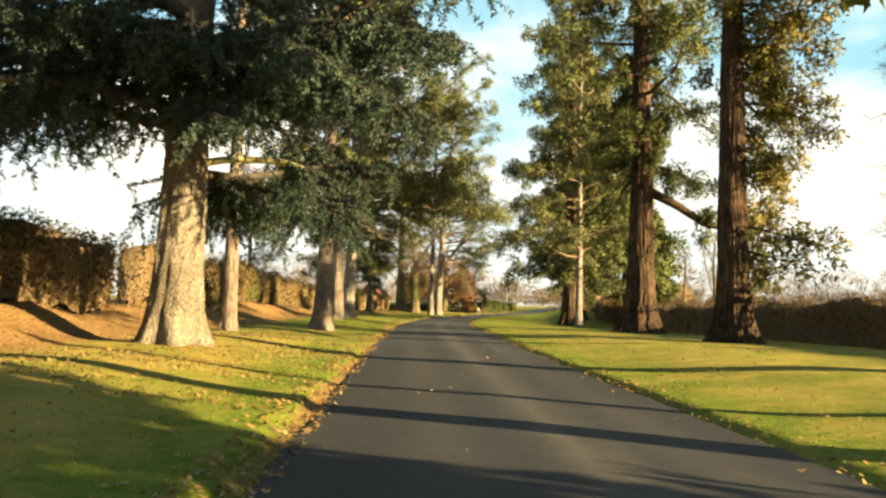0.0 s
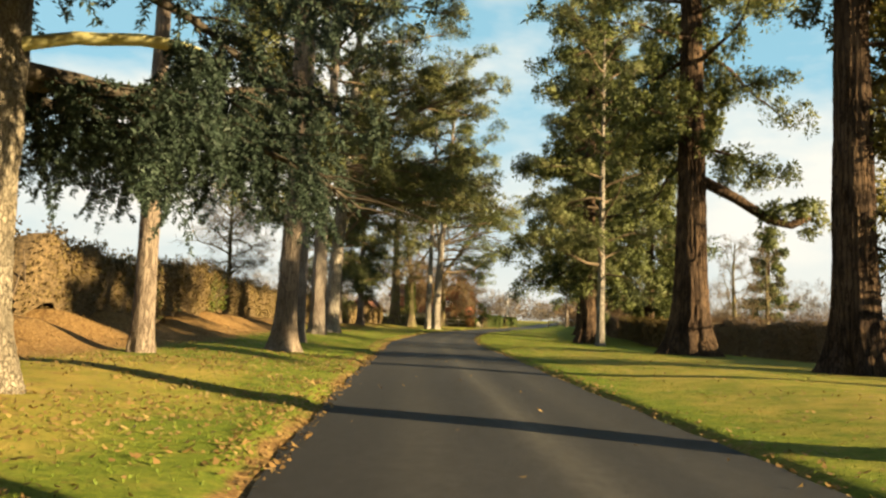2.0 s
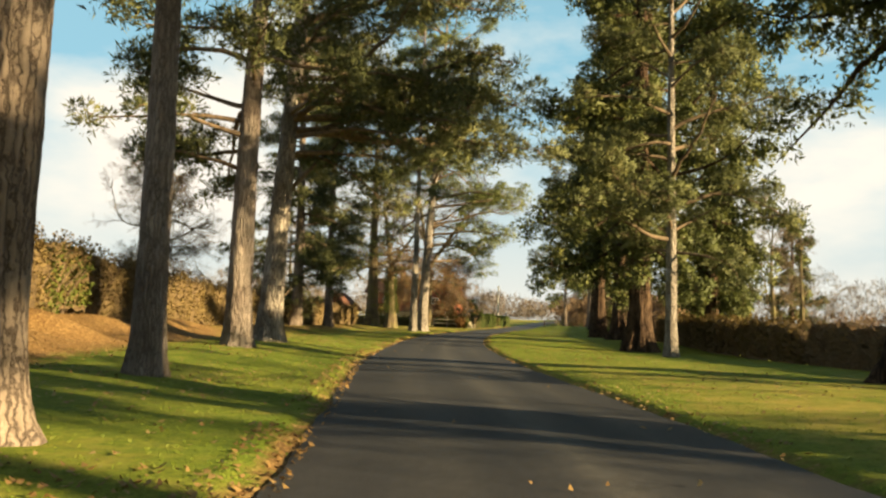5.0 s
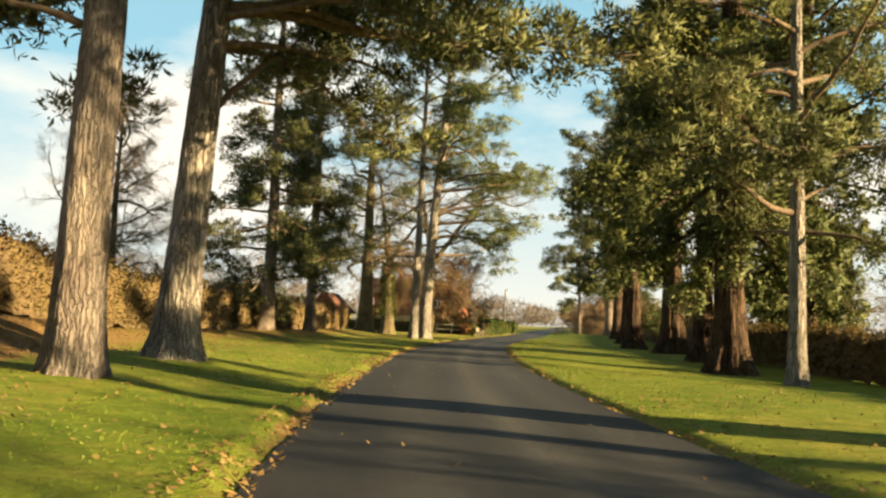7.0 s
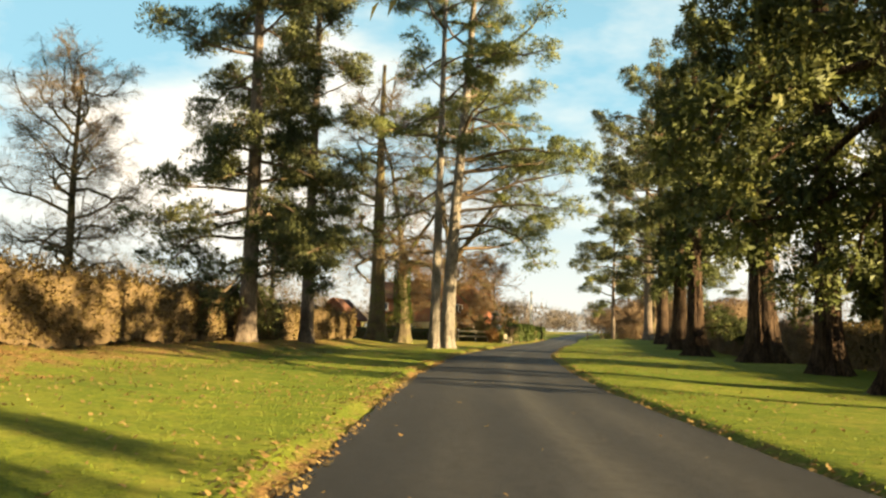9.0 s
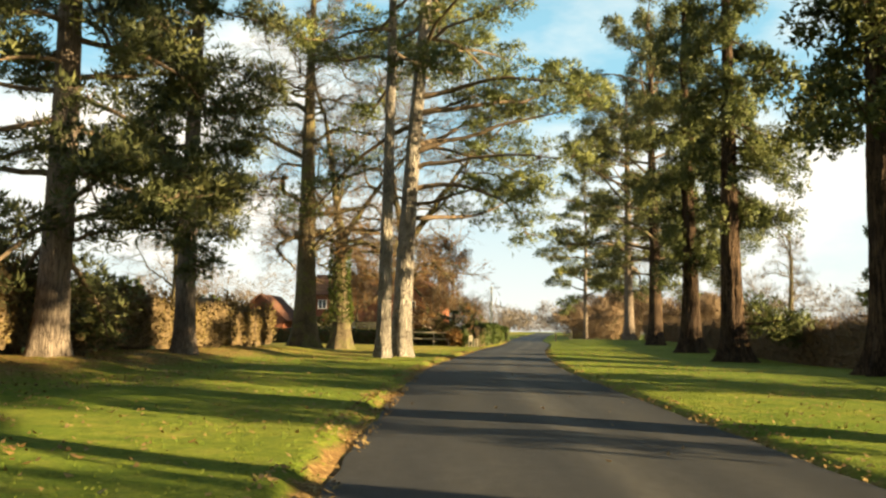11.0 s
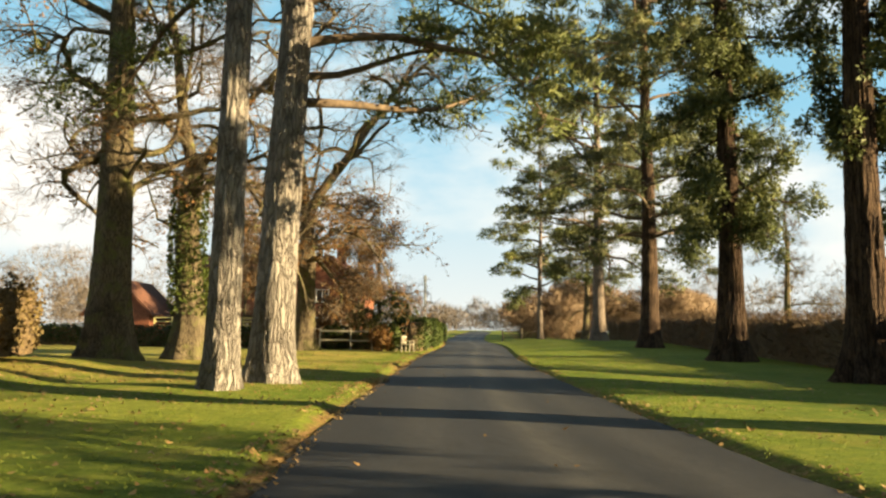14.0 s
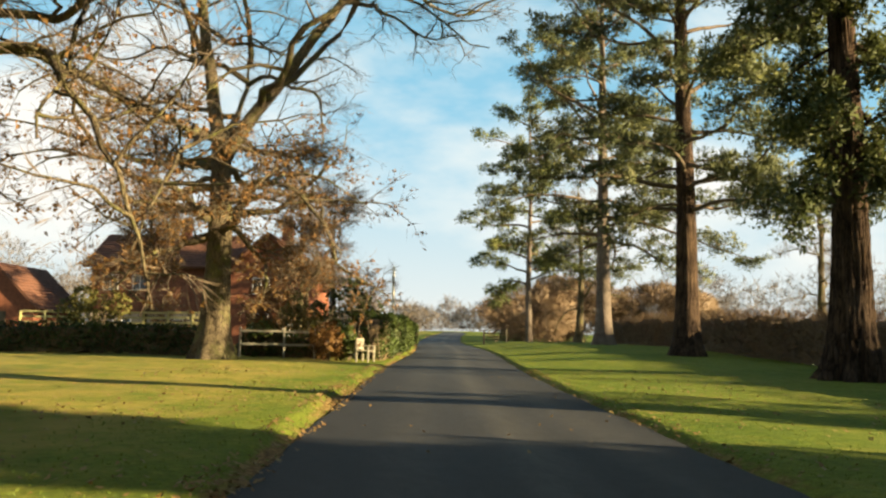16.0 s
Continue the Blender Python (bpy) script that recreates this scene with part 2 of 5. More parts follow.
BRONZE_LEAF = leafy("bronzed_sprays", [(0.2, (0.02856, 0.03162, 0.008897)), (0.5, (0.1168, 0.1071, 0.02726)), (0.8, (0.2631, 0.1853, 0.05357))])
SEQ_LEAF = leafy("sequoia_sprays", [(0.2, (0.01805, 0.02655, 0.009027)), (0.5, (0.07859, 0.0945, 0.0308)), (0.8, (0.1912, 0.1848, 0.05947))], 0.25)
CEDAR_LEAF = leafy("cedar_needles", [(0.2, (0.009, 0.018, 0.0125)), (0.5, (0.029, 0.047, 0.032)), (0.8, (0.07, 0.1, 0.07))], 0.08)
RUST_LEAF = leafy("rusty_oak_leaves", [(0.15, (0.0868, 0.0372, 0.0124)), (0.5, (0.186, 0.093, 0.031)), (0.85, (0.285, 0.174, 0.0682))], 0.3)
HEDGE_LEAF = leafy("beech_hedge_leaves", [(0.15, (0.07, 0.05, 0.02)), (0.42, (0.125, 0.088, 0.034)), (0.65, (0.175, 0.12, 0.048)), (0.85, (0.105, 0.108, 0.03))], 0.22)
GREEN_HEDGE = leafy("evergreen_hedge_leaves", [(0.15, (0.0188, 0.0338, 0.009)), (0.5, (0.045, 0.0675, 0.015)), (0.85, (0.112, 0.128, 0.03))], 0.2, 0.5)
# Twig brown darkened to stand for the shade inside the hedges.
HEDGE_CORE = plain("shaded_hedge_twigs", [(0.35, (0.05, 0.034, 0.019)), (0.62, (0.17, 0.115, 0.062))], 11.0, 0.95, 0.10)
THORN_LEAF = leafy("bare_thorn_twigs", [(0.15, (0.08637, 0.05038, 0.02875)), (0.5, (0.1725, 0.112, 0.06837)), (0.85, (0.2737, 0.1938, 0.122))], 0.1)
FAR_WOOD = leafy("distant_bare_wood", [(0.15, (0.095, 0.074, 0.06)), (0.5, (0.13, 0.1, 0.08)), (0.85, (0.165, 0.135, 0.108))], 0.1)
IVY = leafy("ivy_leaves", [(0.15, (0.0255, 0.0425, 0.0102)), (0.5, (0.0638, 0.085, 0.017)), (0.85, (0.136, 0.145, 0.0298))], 0.2, 0.5)
BLADE = leafy("grass_blades", [(0.15, (0.085, 0.145, 0.02)), (0.5, (0.16, 0.21, 0.033)), (0.85, (0.30, 0.29, 0.07))], 0.3)
LITTER = leafy("fallen_leaves", [(0.1, (0.102, 0.0476, 0.0204)), (0.45, (0.25, 0.148, 0.06)), (0.7, (0.36, 0.26, 0.115)), (0.95, (0.442, 0.354, 0.19))], 0.15)
BRICK = plain("red_brick", [(0.3, (0.15, 0.055, 0.034)), (0.7, (0.30, 0.11, 0.062))], 5.0)
TILE = plain("clay_roof_tiles", [(0.3, (0.09, 0.042, 0.03)), (0.7, (0.19, 0.085, 0.055))], 3.0)
RENDER = plain("pale_render", [(0.3, (0.40, 0.30, 0.21)), (0.7, (0.52, 0.41, 0.30))], 2.0)
WHITE = plain("white_paint", [(0.3, (0.68, 0.67, 0.64)), (0.7, (0.82, 0.81, 0.78))], 4.0, 0.5)
GREY_WOOD = plain("weathered_oak", [(0.3, (0.24, 0.21, 0.16)), (0.7, (0.42, 0.37, 0.28))], 6.0, 0.8, 0.004, (6, 6, 1))
FENCE_WOOD = plain("pale_fence_wood", [(0.3, (0.36, 0.31, 0.13)), (0.7, (0.55, 0.47, 0.22))], 6.0, 0.8, 0.004)
POLE_WOOD = plain("pale_pole", [(0.3, (0.48, 0.45, 0.40)), (0.7, (0.62, 0.59, 0.53))], 5.0)
DARK_WOOD = plain("dark_gate_wood", [(0.3, (0.05, 0.04, 0.03)), (0.7, (0.11, 0.09, 0.065))], 5.0)
glass_m, gn, gl, gb = material("window_glass", 0.08, 0.6)
gb.inputs["Base Color"].default_value = (0.03, 0.035, 0.04, 1)
GLASS = glass_m


# ---- geometry helpers ----
def fast_mesh(name, verts, faces, smooth=False, normals=None):
    me = bpy.data.meshes.new(name)
    verts, faces = np.asarray(verts, np.float32), np.asarray(faces, np.int32)
    k = faces.shape[1]
    me.vertices.add(len(verts))
    me.vertices.foreach_set("co", verts.ravel())
    me.loops.add(faces.size)
    me.loops.foreach_set("vertex_index", faces.ravel())
    me.polygons.add(len(faces))
    me.polygons.foreach_set("loop_start", np.arange(0, faces.size, k, dtype=np.int32))
    if smooth:
        me.polygons.foreach_set("use_smooth", np.ones(len(faces), dtype=bool))
    me.update(calc_edges=True)
    if normals is not None:
        me.normals_split_custom_set_from_vertices(np.asarray(normals, np.float32))
    return me


def np_part(name, verts, faces, mat, parent=None, label="", smooth=False, kind="", normals=None):
    me = fast_mesh(name, verts, faces, smooth or normals is not None, normals)
    me.materials.append(mat)
    ob = new(name, me)
    if parent:
        ob.parent = parent
    return tagged(ob, label, kind=kind)


def part(name, bm, mat, parent=None, label=""):
    me = bpy.data.meshes.new(name)
    bm.to_mesh(me)
    bm.free()
    me.materials.append(mat)
    ob = new(name, me)
    if parent:
        ob.parent = parent
    return tagged(ob, label)


def thing(name, x, y, z, label, category, group="", kind=""):
    ob = new(name)
    ob.location = (x, y, z)
    ob.empty_display_size = 0.2
    return tagged(ob, label, category, group, kind)


def box_bm(size, at=(0, 0, 0), bevel=0.01, turn=0.0):
    bm = bmesh.new()
    bmesh.ops.create_cube(bm, size=1)
    bmesh.ops.scale(bm, vec=size, verts=bm.verts)
    if bevel:
        bmesh.ops.bevel(bm, geom=bm.edges[:], offset=bevel, segments=1, affect="EDGES", profile=0.7)
    bmesh.ops.rotate(bm, cent=(0, 0, 0), matrix=Matrix.Rotation(turn, 3, "Z"), verts=bm.verts)
    bmesh.ops.translate(bm, vec=at, verts=bm.verts)
    return bm


def tubes(paths, radii, sides):
    """Many tapered tubes at once: paths (m, n, 3), radii (m, n)."""
    paths, radii = np.asarray(paths, float), np.asarray(radii, float)
    m, n, _ = paths.shape
    tan = np.gradient(paths, axis=1)
    tan /= np.linalg.norm(tan, axis=2, keepdims=True) + 1e-9
    ref = np.where(np.abs(tan[..., 2:3]) > 0.9, np.array([1.0, 0, 0]), np.array([0, 0, 1.0]))
    u = np.cross(tan, ref)
    u /= np.linalg.norm(u, axis=2, keepdims=True) + 1e-9
    v = np.cross(tan, u)
    a = np.arange(sides) * 2 * np.pi / sides
    ring = u[:, :, None] * np.cos(a)[None, None, :, None] + v[:, :, None] * np.sin(a)[None, None, :, None]
    verts = (paths[:, :, None] + ring * radii[:, :, None, None]).reshape(-1, 3)
    i, j, k = np.meshgrid(np.arange(m), np.arange(n - 1), np.arange(sides), indexing="ij")
    k2 = (k + 1) % sides
    b = (i * n + j) * sides
    t = (i * n + j + 1) * sides
    faces = np.stack([b + k, t + k, t + k2, b + k2], -1).reshape(-1, 4)
    return verts, faces


def joined(pieces):
    vs, fs, o = [], [], 0
    for v, f in pieces:
        vs.append(v)
        fs.append(np.asarray(f) + o)
        o += len(v)
    return np.concatenate(vs), np.concatenate(fs)


def bend(p0, az, el, length, n, sag, wig, rng):
    """A wandering limb line from p0; sag turns it up or down along its length."""
    p, out = np.array(p0, float), [np.array(p0, float)]
    step = length / (n - 1)
    for _ in range(n - 1):
        d = np.array([math.sin(az) * math.cos(el), math.cos(az) * math.cos(el), math.sin(el)])
        p = p + d * step
        out.append(p.copy())
        el = max(-1.35, min(1.45, el + sag / (n - 1) + rng.normal() * wig * 0.6))
        az += rng.normal() * wig
    return np.array(out)


def unit(rng, n):
    v = rng.normal(size=(n, 3))
    return v / np.linalg.norm(v, axis=1, keepdims=True)


def sprays(at, along, rng, count, length, width, spread, heart=0.0, swell=None):
    """count narrow leaf triangles fanning from each of the points; with a heart, one of them is short and broad;
    with a swell they are shaded as the skin of a rounded tuft."""
    n = len(at)
    p = np.repeat(at, count, 0)
    d = np.repeat(along, count, 0) + unit(rng, n * count) * spread
    d /= np.linalg.norm(d, axis=1, keepdims=True) + 1e-9
    side = np.cross(d, unit(rng, n * count))
    side /= np.linalg.norm(side, axis=1, keepdims=True) + 1e-9
    ln = length * rng.uniform(0.55, 1.3, (n * count, 1))
    w = width * rng.uniform(0.6, 1.3, (n * count, 1))
    if heart:
        ln[::count] *= 0.65
        w[::count] = heart * rng.uniform(0.7, 1.3, (n, 1))
    a = p + d * ln * 0.08 - side * w * 0.5
    b = p + d * ln * 0.45 + side * w * 0.8
    c = p + d * ln
    order = np.arange(n * count * 3).reshape(-1, 3)
    if swell is None:
        return np.stack([a, b, c], 1).reshape(-1, 3), order
    nn = np.repeat(swell / (np.linalg.norm(swell, axis=1, keepdims=True) + 1e-6), count, 0) + unit(rng, n * count) * 0.25
    nn /= np.linalg.norm(nn, axis=1, keepdims=True) + 1e-9
    back = (np.cross(b - a, c - a) * nn).sum(1) < 0
    order[back] = order[back][:, ::-1]
    return np.stack([a, b, c], 1).reshape(-1, 3), order, np.repeat(nn, 3, 0)


# ---- lie of the land ----
ROAD_Y = np.array([-70, -20, 0, 6, 12, 20, 30, 37, 45, 53, 60, 69, 77, 82, 90, 94, 98, 102, 106, 110, 116, 122, 130, 141, 150, 160, 175, 190, 215, 260.0])
ROAD_X = np.array([4.0, 1.6, 0.95, 0.95, 0.75, 0.42, 0.12, 0.05, -0.2, -0.35, -0.1, 0.2, 0.85, 1.35, 2.2, 2.7, 3.4, 4.1, 4.9, 5.65, 6.8, 8.0, 9.8, 12.4, 14.4, 16.3, 19.0, 22.0, 28.0, 40.0])
RISE_Y = np.array([-70, 0, 8, 20, 38, 50, 62, 75, 83, 96, 110, 130, 160, 178, 200, 230, 260, 300, 500, 2500.0])
RISE_Z = np.array([0, 0, 0.05, 0.14, 0.33, 0.41, 0.46, 0.56, 0.68, 0.8, 0.9, 1.15, 1.5, 1.65, 2.1, 2.9, 3.6, 4.2, 6.0, 16.0])
HALF = 2.36
SWELLS = np.array([(-6.5, 20, .3), (-8, 29, .3), (-5, 36, .08), (-5.5, 56, .4), (-8.9, 85.6, .15), (-7.4, 93, .06), (-5, 111, .08), (-3.2, 117, .1),
                   (-.9, 101, .04), (11.5, 32, .1), (9, 15, .3), (12, 49.6, -.12), (11.6, 68, -.28), (14.4, 90, 0), (17.2, 107, -.3), (20.7, 121.5, -.08),
                   (22.5, 134.5, .25), (25.9, 151.5, .5), (24.2, 162, .4), (6.8, 131, .15), (-5, 131, .1)])


def smooth_step(a, b, x):
    t = np.clip((x - a) / (b - a), 0, 1)
    return t * t * (3 - 2 * t)


def road_x(y):
    return sum(np.interp(np.asarray(y, float) + o, ROAD_Y, ROAD_X) for o in (-4, -2, 0, 2, 4)) / 5


def road_z(y):
    return sum(np.interp(np.asarray(y, float) + o, RISE_Y, RISE_Z) for o in (-5, -2.5, 0, 2.5, 5)) / 5


def ripple(x, y):
    return (np.sin(x * 1.3 + y * 0.7) + np.sin(x * 0.6 - y * 1.1 + 2) + np.sin(x * 2.3 + 1.7 * y + 1) * 0.6 + np.sin(3.1 * y - x * 0.9) * 0.5) / 3.1


def land(x, y):
    """Height of the ground beside and under the drive."""
    x, y = np.asarray(x, float), np.asarray(y, float)
    s = x - road_x(y)
    a = np.abs(s)
    z = road_z(y) - 0.012 * np.minimum(a, HALF)
    num, den = 0.0, 0.06
    for px, py, dz in SWELLS:
        w = np.exp(-((x - px) ** 2 + (y - py) ** 2) / 160.0)
        num, den = num + w * dz, den + w
    lip = HALF + 0.02 + np.where(s < 0, 0.10, 0.03) * (1 + np.sin(y * 2.7 + np.sin(y * 0.9) * 2) * 0.6 + np.sin(y * 6.1) * 0.4)
    verge = np.where(s < 0, 0.08 + 0.03 * np.sin(y * 0.8 + 2 * np.sin(y * 0.31)), 0.07) * smooth_step(lip, lip + 0.22, a)
    z = z + verge + smooth_step(2.6, 7, a) * num / den
    bank = smooth_step(8.3, 11.6, -s) * (1 - smooth_step(104, 120, y)) * smooth_step(-30, 0, y)
    bank = bank * (1 - 0.55 * smooth_step(56, 72, y))
    z = z + bank * (0.62 + (0.22 * np.sin(y * 1.15 + np.sin(y * 0.37) * 2) + 0.1 * np.sin(y * 2.9 + s * 0.8 + 1)) * (1 - smooth_step(13, 17, -s))) - 0.25 * smooth_step(14.5, 18, s)
    return z + smooth_step(2.4, 3.5, a) * 0.022 * ripple(x, y) - 0.06 * (1 - smooth_step(HALF - 0.12, HALF + 0.06, a))


def grid_faces(r, c):
    i, j = np.meshgrid(np.arange(r - 1), np.arange(c - 1), indexing="ij")
    b = i * c + j
    return np.stack([b, b + 1, b + c + 1, b + c], -1).reshape(-1, 4)


def float_layer(me, name, values):
    me.attributes.new(name, "FLOAT", "POINT").data.foreach_set("value", np.asarray(values, np.float32).ravel())


def build_ground():
    ys = np.concatenate([[-900, -500, -250, -130, -80], np.arange(-60, 0, 2.0), np.arange(0, 150, 0.45), np.arange(150, 240, 2.0), [250, 270, 300, 350, 420, 520, 700, 1000, 1600, 2500]])
    near = np.concatenate([np.arange(-14, -2.9, 0.35), [-2.78, -2.66, -2.54, -2.42, -2.3, -2.18], [-1.5, 0, 1.5], [2.18, 2.3, 2.42, 2.54, 2.66, 2.78], np.arange(3.0, 14.1, 0.4)])
    ss = np.concatenate([[-2500, -1200, -600, -300, -150, -90, -60, -44, -34, -27, -22, -19, -17, -15.5], near, [15.5, 17, 19, 22, 27, 34, 44, 60, 90, 150, 300, 600, 1200, 2500]])
    y, s = np.meshgrid(ys, ss, indexing="ij")
    x = road_x(y) + s
    z = land(x, y)
    me = fast_mesh("ground", np.stack([x, y, z], -1).reshape(-1, 3), grid_faces(*y.shape), True)
    near_edge = np.where(s < 0, 0.42 + 0.12 * np.sin(y * 0.55 + 2 * np.sin(y * 0.23)), 0.34) * (1 - smooth_step(0.04, 0.34, np.abs(np.abs(s) - 2.42)))
    bank = (0.62 - 0.22 * smooth_step(56, 72, y)) * smooth_step(6.8 + 1.2 * smooth_step(56, 72, y), 9.5 + 1.0 * smooth_step(56, 72, y), -s) * (1 - smooth_step(14, 17.5, -s)) * (1 - smooth_step(100, 116, y)) * smooth_step(-20, -5, y)
    foot = 0.24 * np.exp(-((x + 6) ** 2 / 30 + (y - 19) ** 2 / 60)) + 0.3 * np.exp(-((x + 9) ** 2 / 14 + (y - 88) ** 2 / 60))
    float_layer(me, "litter", np.maximum(np.maximum(near_edge, bank), foot))
    float_layer(me, "straw", smooth_step(2.5, 5, -s) * (1 - smooth_step(22, 36, y)) * 0.28 + smooth_step(2.5, 4, s) * (1 - smooth_step(35, 60, y)) * 0.2 + smooth_step(2.6, 5, -s) * smooth_step(98, 110, y) * 0.22)
    me.materials.append(GRASS)
    tagged(new("ground", me), "mown grass verge strewn with fallen leaves", "grass", kind="structure")


def build_road():
    ys = np.concatenate([np.arange(-40, 150, 0.4), np.arange(150, 262, 2.0)])
    ss = np.linspace(-1, 1, 17)
    y, k = np.meshgrid(ys, ss, indexing="ij")
    ragged = HALF + 0.025 * np.sin(y * 1.3 + k * 3) + 0.02 * np.sin(y * 4.3 + 1)
    s = k * ragged
    x = road_x(y) + s
    z = road_z(y) - 0.012 * np.abs(s) + 0.012
    me = fast_mesh("road", np.stack([x, y, z], -1).reshape(-1, 3), grid_faces(*y.shape), True)
    float_layer(me, "worn", np.exp(-((s - 0.35) / 0.28) ** 2) * 0.9 + np.exp(-((s + 1.0) / 0.35) ** 2) * 0.35 + np.exp(-((s - 1.5) / 0.3) ** 2) * 0.35)
    me.materials.append(ASPHALT)
    tagged(new("road", me), "narrow dark asphalt drive with worn wheel tracks", "road", kind="structure")


build_ground()
build_road()


# ---- trees ----
def trunk_line(height, lean, bow, n, rng):
    h = np.linspace(-0.3, height, n)
    q = h / height
    wob = rng.normal(size=4) * 0.06
    x = lean[0] * h + bow[0] * np.sin(q * 3.1) + wob[0] * np.sin(q * 7 + wob[1])
    y = lean[1] * h + bow[1] * np.sin(q * 3.1) + wob[2] * np.sin(q * 6 + wob[3])
    return np.stack([x, y, h], -1)


def trunk_mesh(line, dia, rng, flare=0.5, lobes=6, lobe=0.12, sides=36, top=0.25, rough=0.02, furrows=18, groove=0.02, wander=0.8):
    """A tapered bole with a root flare, buttresses, an uneven skin and wandering furrows between bark ridges."""
    n = len(line)
    h = line[:, 2][:, None]
    q = np.clip(h / line[-1, 2], 0, 1)
    a = (np.arange(sides) * 2 * np.pi / sides)[None, :]
    r = dia / 2 * (1 - (1 - top) * q ** 0.9) + 0 * a
    fl = np.exp(-np.maximum(h, 0) / (0.55 * dia + 0.12))
    r = r * (1 + flare * fl)
    ph = rng.uniform(0, 6.28, 8)
    r = r * (1 + lobe * np.cos(lobes * a + ph[0] + 0.25 * h) * (0.25 + 1.6 * fl) + 0.5 * lobe * np.cos((lobes - 2) * a + ph[1] - 0.3 * h) * (0.3 + fl))
    r = r + rough * (np.sin(9 * a + 2.1 * h + ph[2]) * np.sin(3.3 * h + ph[3]) + 0.7 * np.sin(14 * a - 1.3 * h + ph[4])) * 0.6 + rng.normal(size=r.shape) * rough * 0.2
    sway = wander * (np.sin(2.3 * h + 2 * a + ph[5]) + 0.7 * np.sin(4.9 * h - 3 * a + ph[6]) + 0.4 * np.sin(9.1 * h + 5 * a + ph[7]))
    cut = (1 - np.abs(np.sin(furrows * 0.5 * a + sway))) ** 2.5
    r = r - groove * (0.65 + 0.5 * np.sin(1.7 * h + 3 * a + ph[3])) * (cut + 0.5 * (1 - np.abs(np.sin((furrows // 2 - 1) * 0.5 * a * 2 - 0.7 * sway + 1))) ** 4) * (1 + 1.2 * fl)
    v = np.stack([line[:, :1] + r * np.cos(a), line[:, 1:2] + r * np.sin(a), np.broadcast_to(h, r.shape)], -1).reshape(-1, 3)
    i, k = np.meshgrid(np.arange(n - 1), np.arange(sides), indexing="ij")
    k2 = (k + 1) % sides
    f = np.stack([i * sides + k, i * sides + k2, (i + 1) * sides + k2, (i + 1) * sides + k], -1).reshape(-1, 4)
    return v, f


def on_line(line, h):
    return np.array([np.interp(h, line[:, 2], line[:, i]) for i in range(3)])


def ring_heights(height, near=9.0, rings=34):
    return np.concatenate([np.linspace(-0.3, 1.6, rings // 2)[:-1], np.linspace(1.6, near, rings)[:-1], np.linspace(near, height, 16)])


def make_trunk(tree, height, dia, lean, bow, mat, rng, rings=34, **shape):
    line = trunk_line(height, lean, bow, 70, rng)
    hs = ring_heights(height, min(9.0, height * 0.7), rings)
    line = np.stack([np.interp(hs, line[:, 2], line[:, i]) for i in range(3)], -1)
    v, f = trunk_mesh(line, dia, rng, **shape)
    np_part("trunk", v, f, mat, tree, smooth=True)
    return line


def limb_part(tree, path, r0, r1, mat, name="limb", sides=8, label=""):
    q = np.linspace(0, 1, len(path)) ** 0.8
    v, f = tubes(path[None], (r0 + (r1 - r0) * q)[None], sides)
    return np_part(name, v, f, mat, tree, label, True)


def along_path(path, t):
    q = np.linspace(0, 1, len(path))
    return np.array([np.interp(t, q, path[:, i]) for i in range(3)])


def heading(path):
    d = path[-1] - path[0]
    return math.atan2(d[0], d[1])


def cushions(out, hub, size, count, per, radius, rng, lift=0.25, squash=(1, 1, 0.7)):
    """A bough's foliage: count rounded tufts round the hub, joined to it by twigs, each a shell of per needle sprays."""
    at, way, skin, twigs = out
    size, squash = np.array(size), np.array(squash)
    c = hub + unit(rng, count) * size * rng.uniform(0.25, 1.0, (count, 1)) ** 0.6
    for e in c[::2]:
        twigs.append(np.stack([hub, (hub + e) / 2 + rng.normal(size=3) * 0.08, e]))
    u = unit(rng, count * per)
    u[:, 2] = np.where((u[:, 2] < -0.25) & (rng.uniform(size=len(u)) < 0.6), -u[:, 2], u[:, 2])
    rad = np.repeat(radius * rng.uniform(0.65, 1.3, (count, 1)), per, 0)
    off = u * squash * rad * rng.uniform(0.72, 1.05, (len(u), 1))
    mid = np.repeat(c, per, 0)
    at.append(mid + off)
    way.append(u * 0.55 + np.array([0, 0, lift]))
    skin.append(u * 0.75 + (mid - hub) / size * 0.55 + np.array([0, 0, 0.12]))


def crown_parts(tree, out, rng, bark_mat, leaf, length, width):
    at, way, skin, twigs = out
    v, f = tubes(np.array(twigs), np.tile((0.022, 0.014, 0.006), (len(twigs), 1)), 3)
    np_part("branchwork", v, f, bark_mat, tree, kind="stuff")
    v, f, nn = sprays(np.concatenate(at), np.concatenate(way), rng, 1, length, width, 0.7, 0.0, np.concatenate(skin))
    np_part("crown", v, f, leaf, tree, kind="stuff", normals=nn)


def grain(coarse, fan=False):
    """Sprays in a tuft, their length and width: fine near the drive, larger far from it."""
    if fan and coarse is not True:
        return (46, 0.36, 0.075) if coarse else (60, 0.28, 0.052)
    return (16, 0.55, 0.26) if coarse is True else (40, 0.30, 0.11) if coarse else (52, 0.23, 0.08)


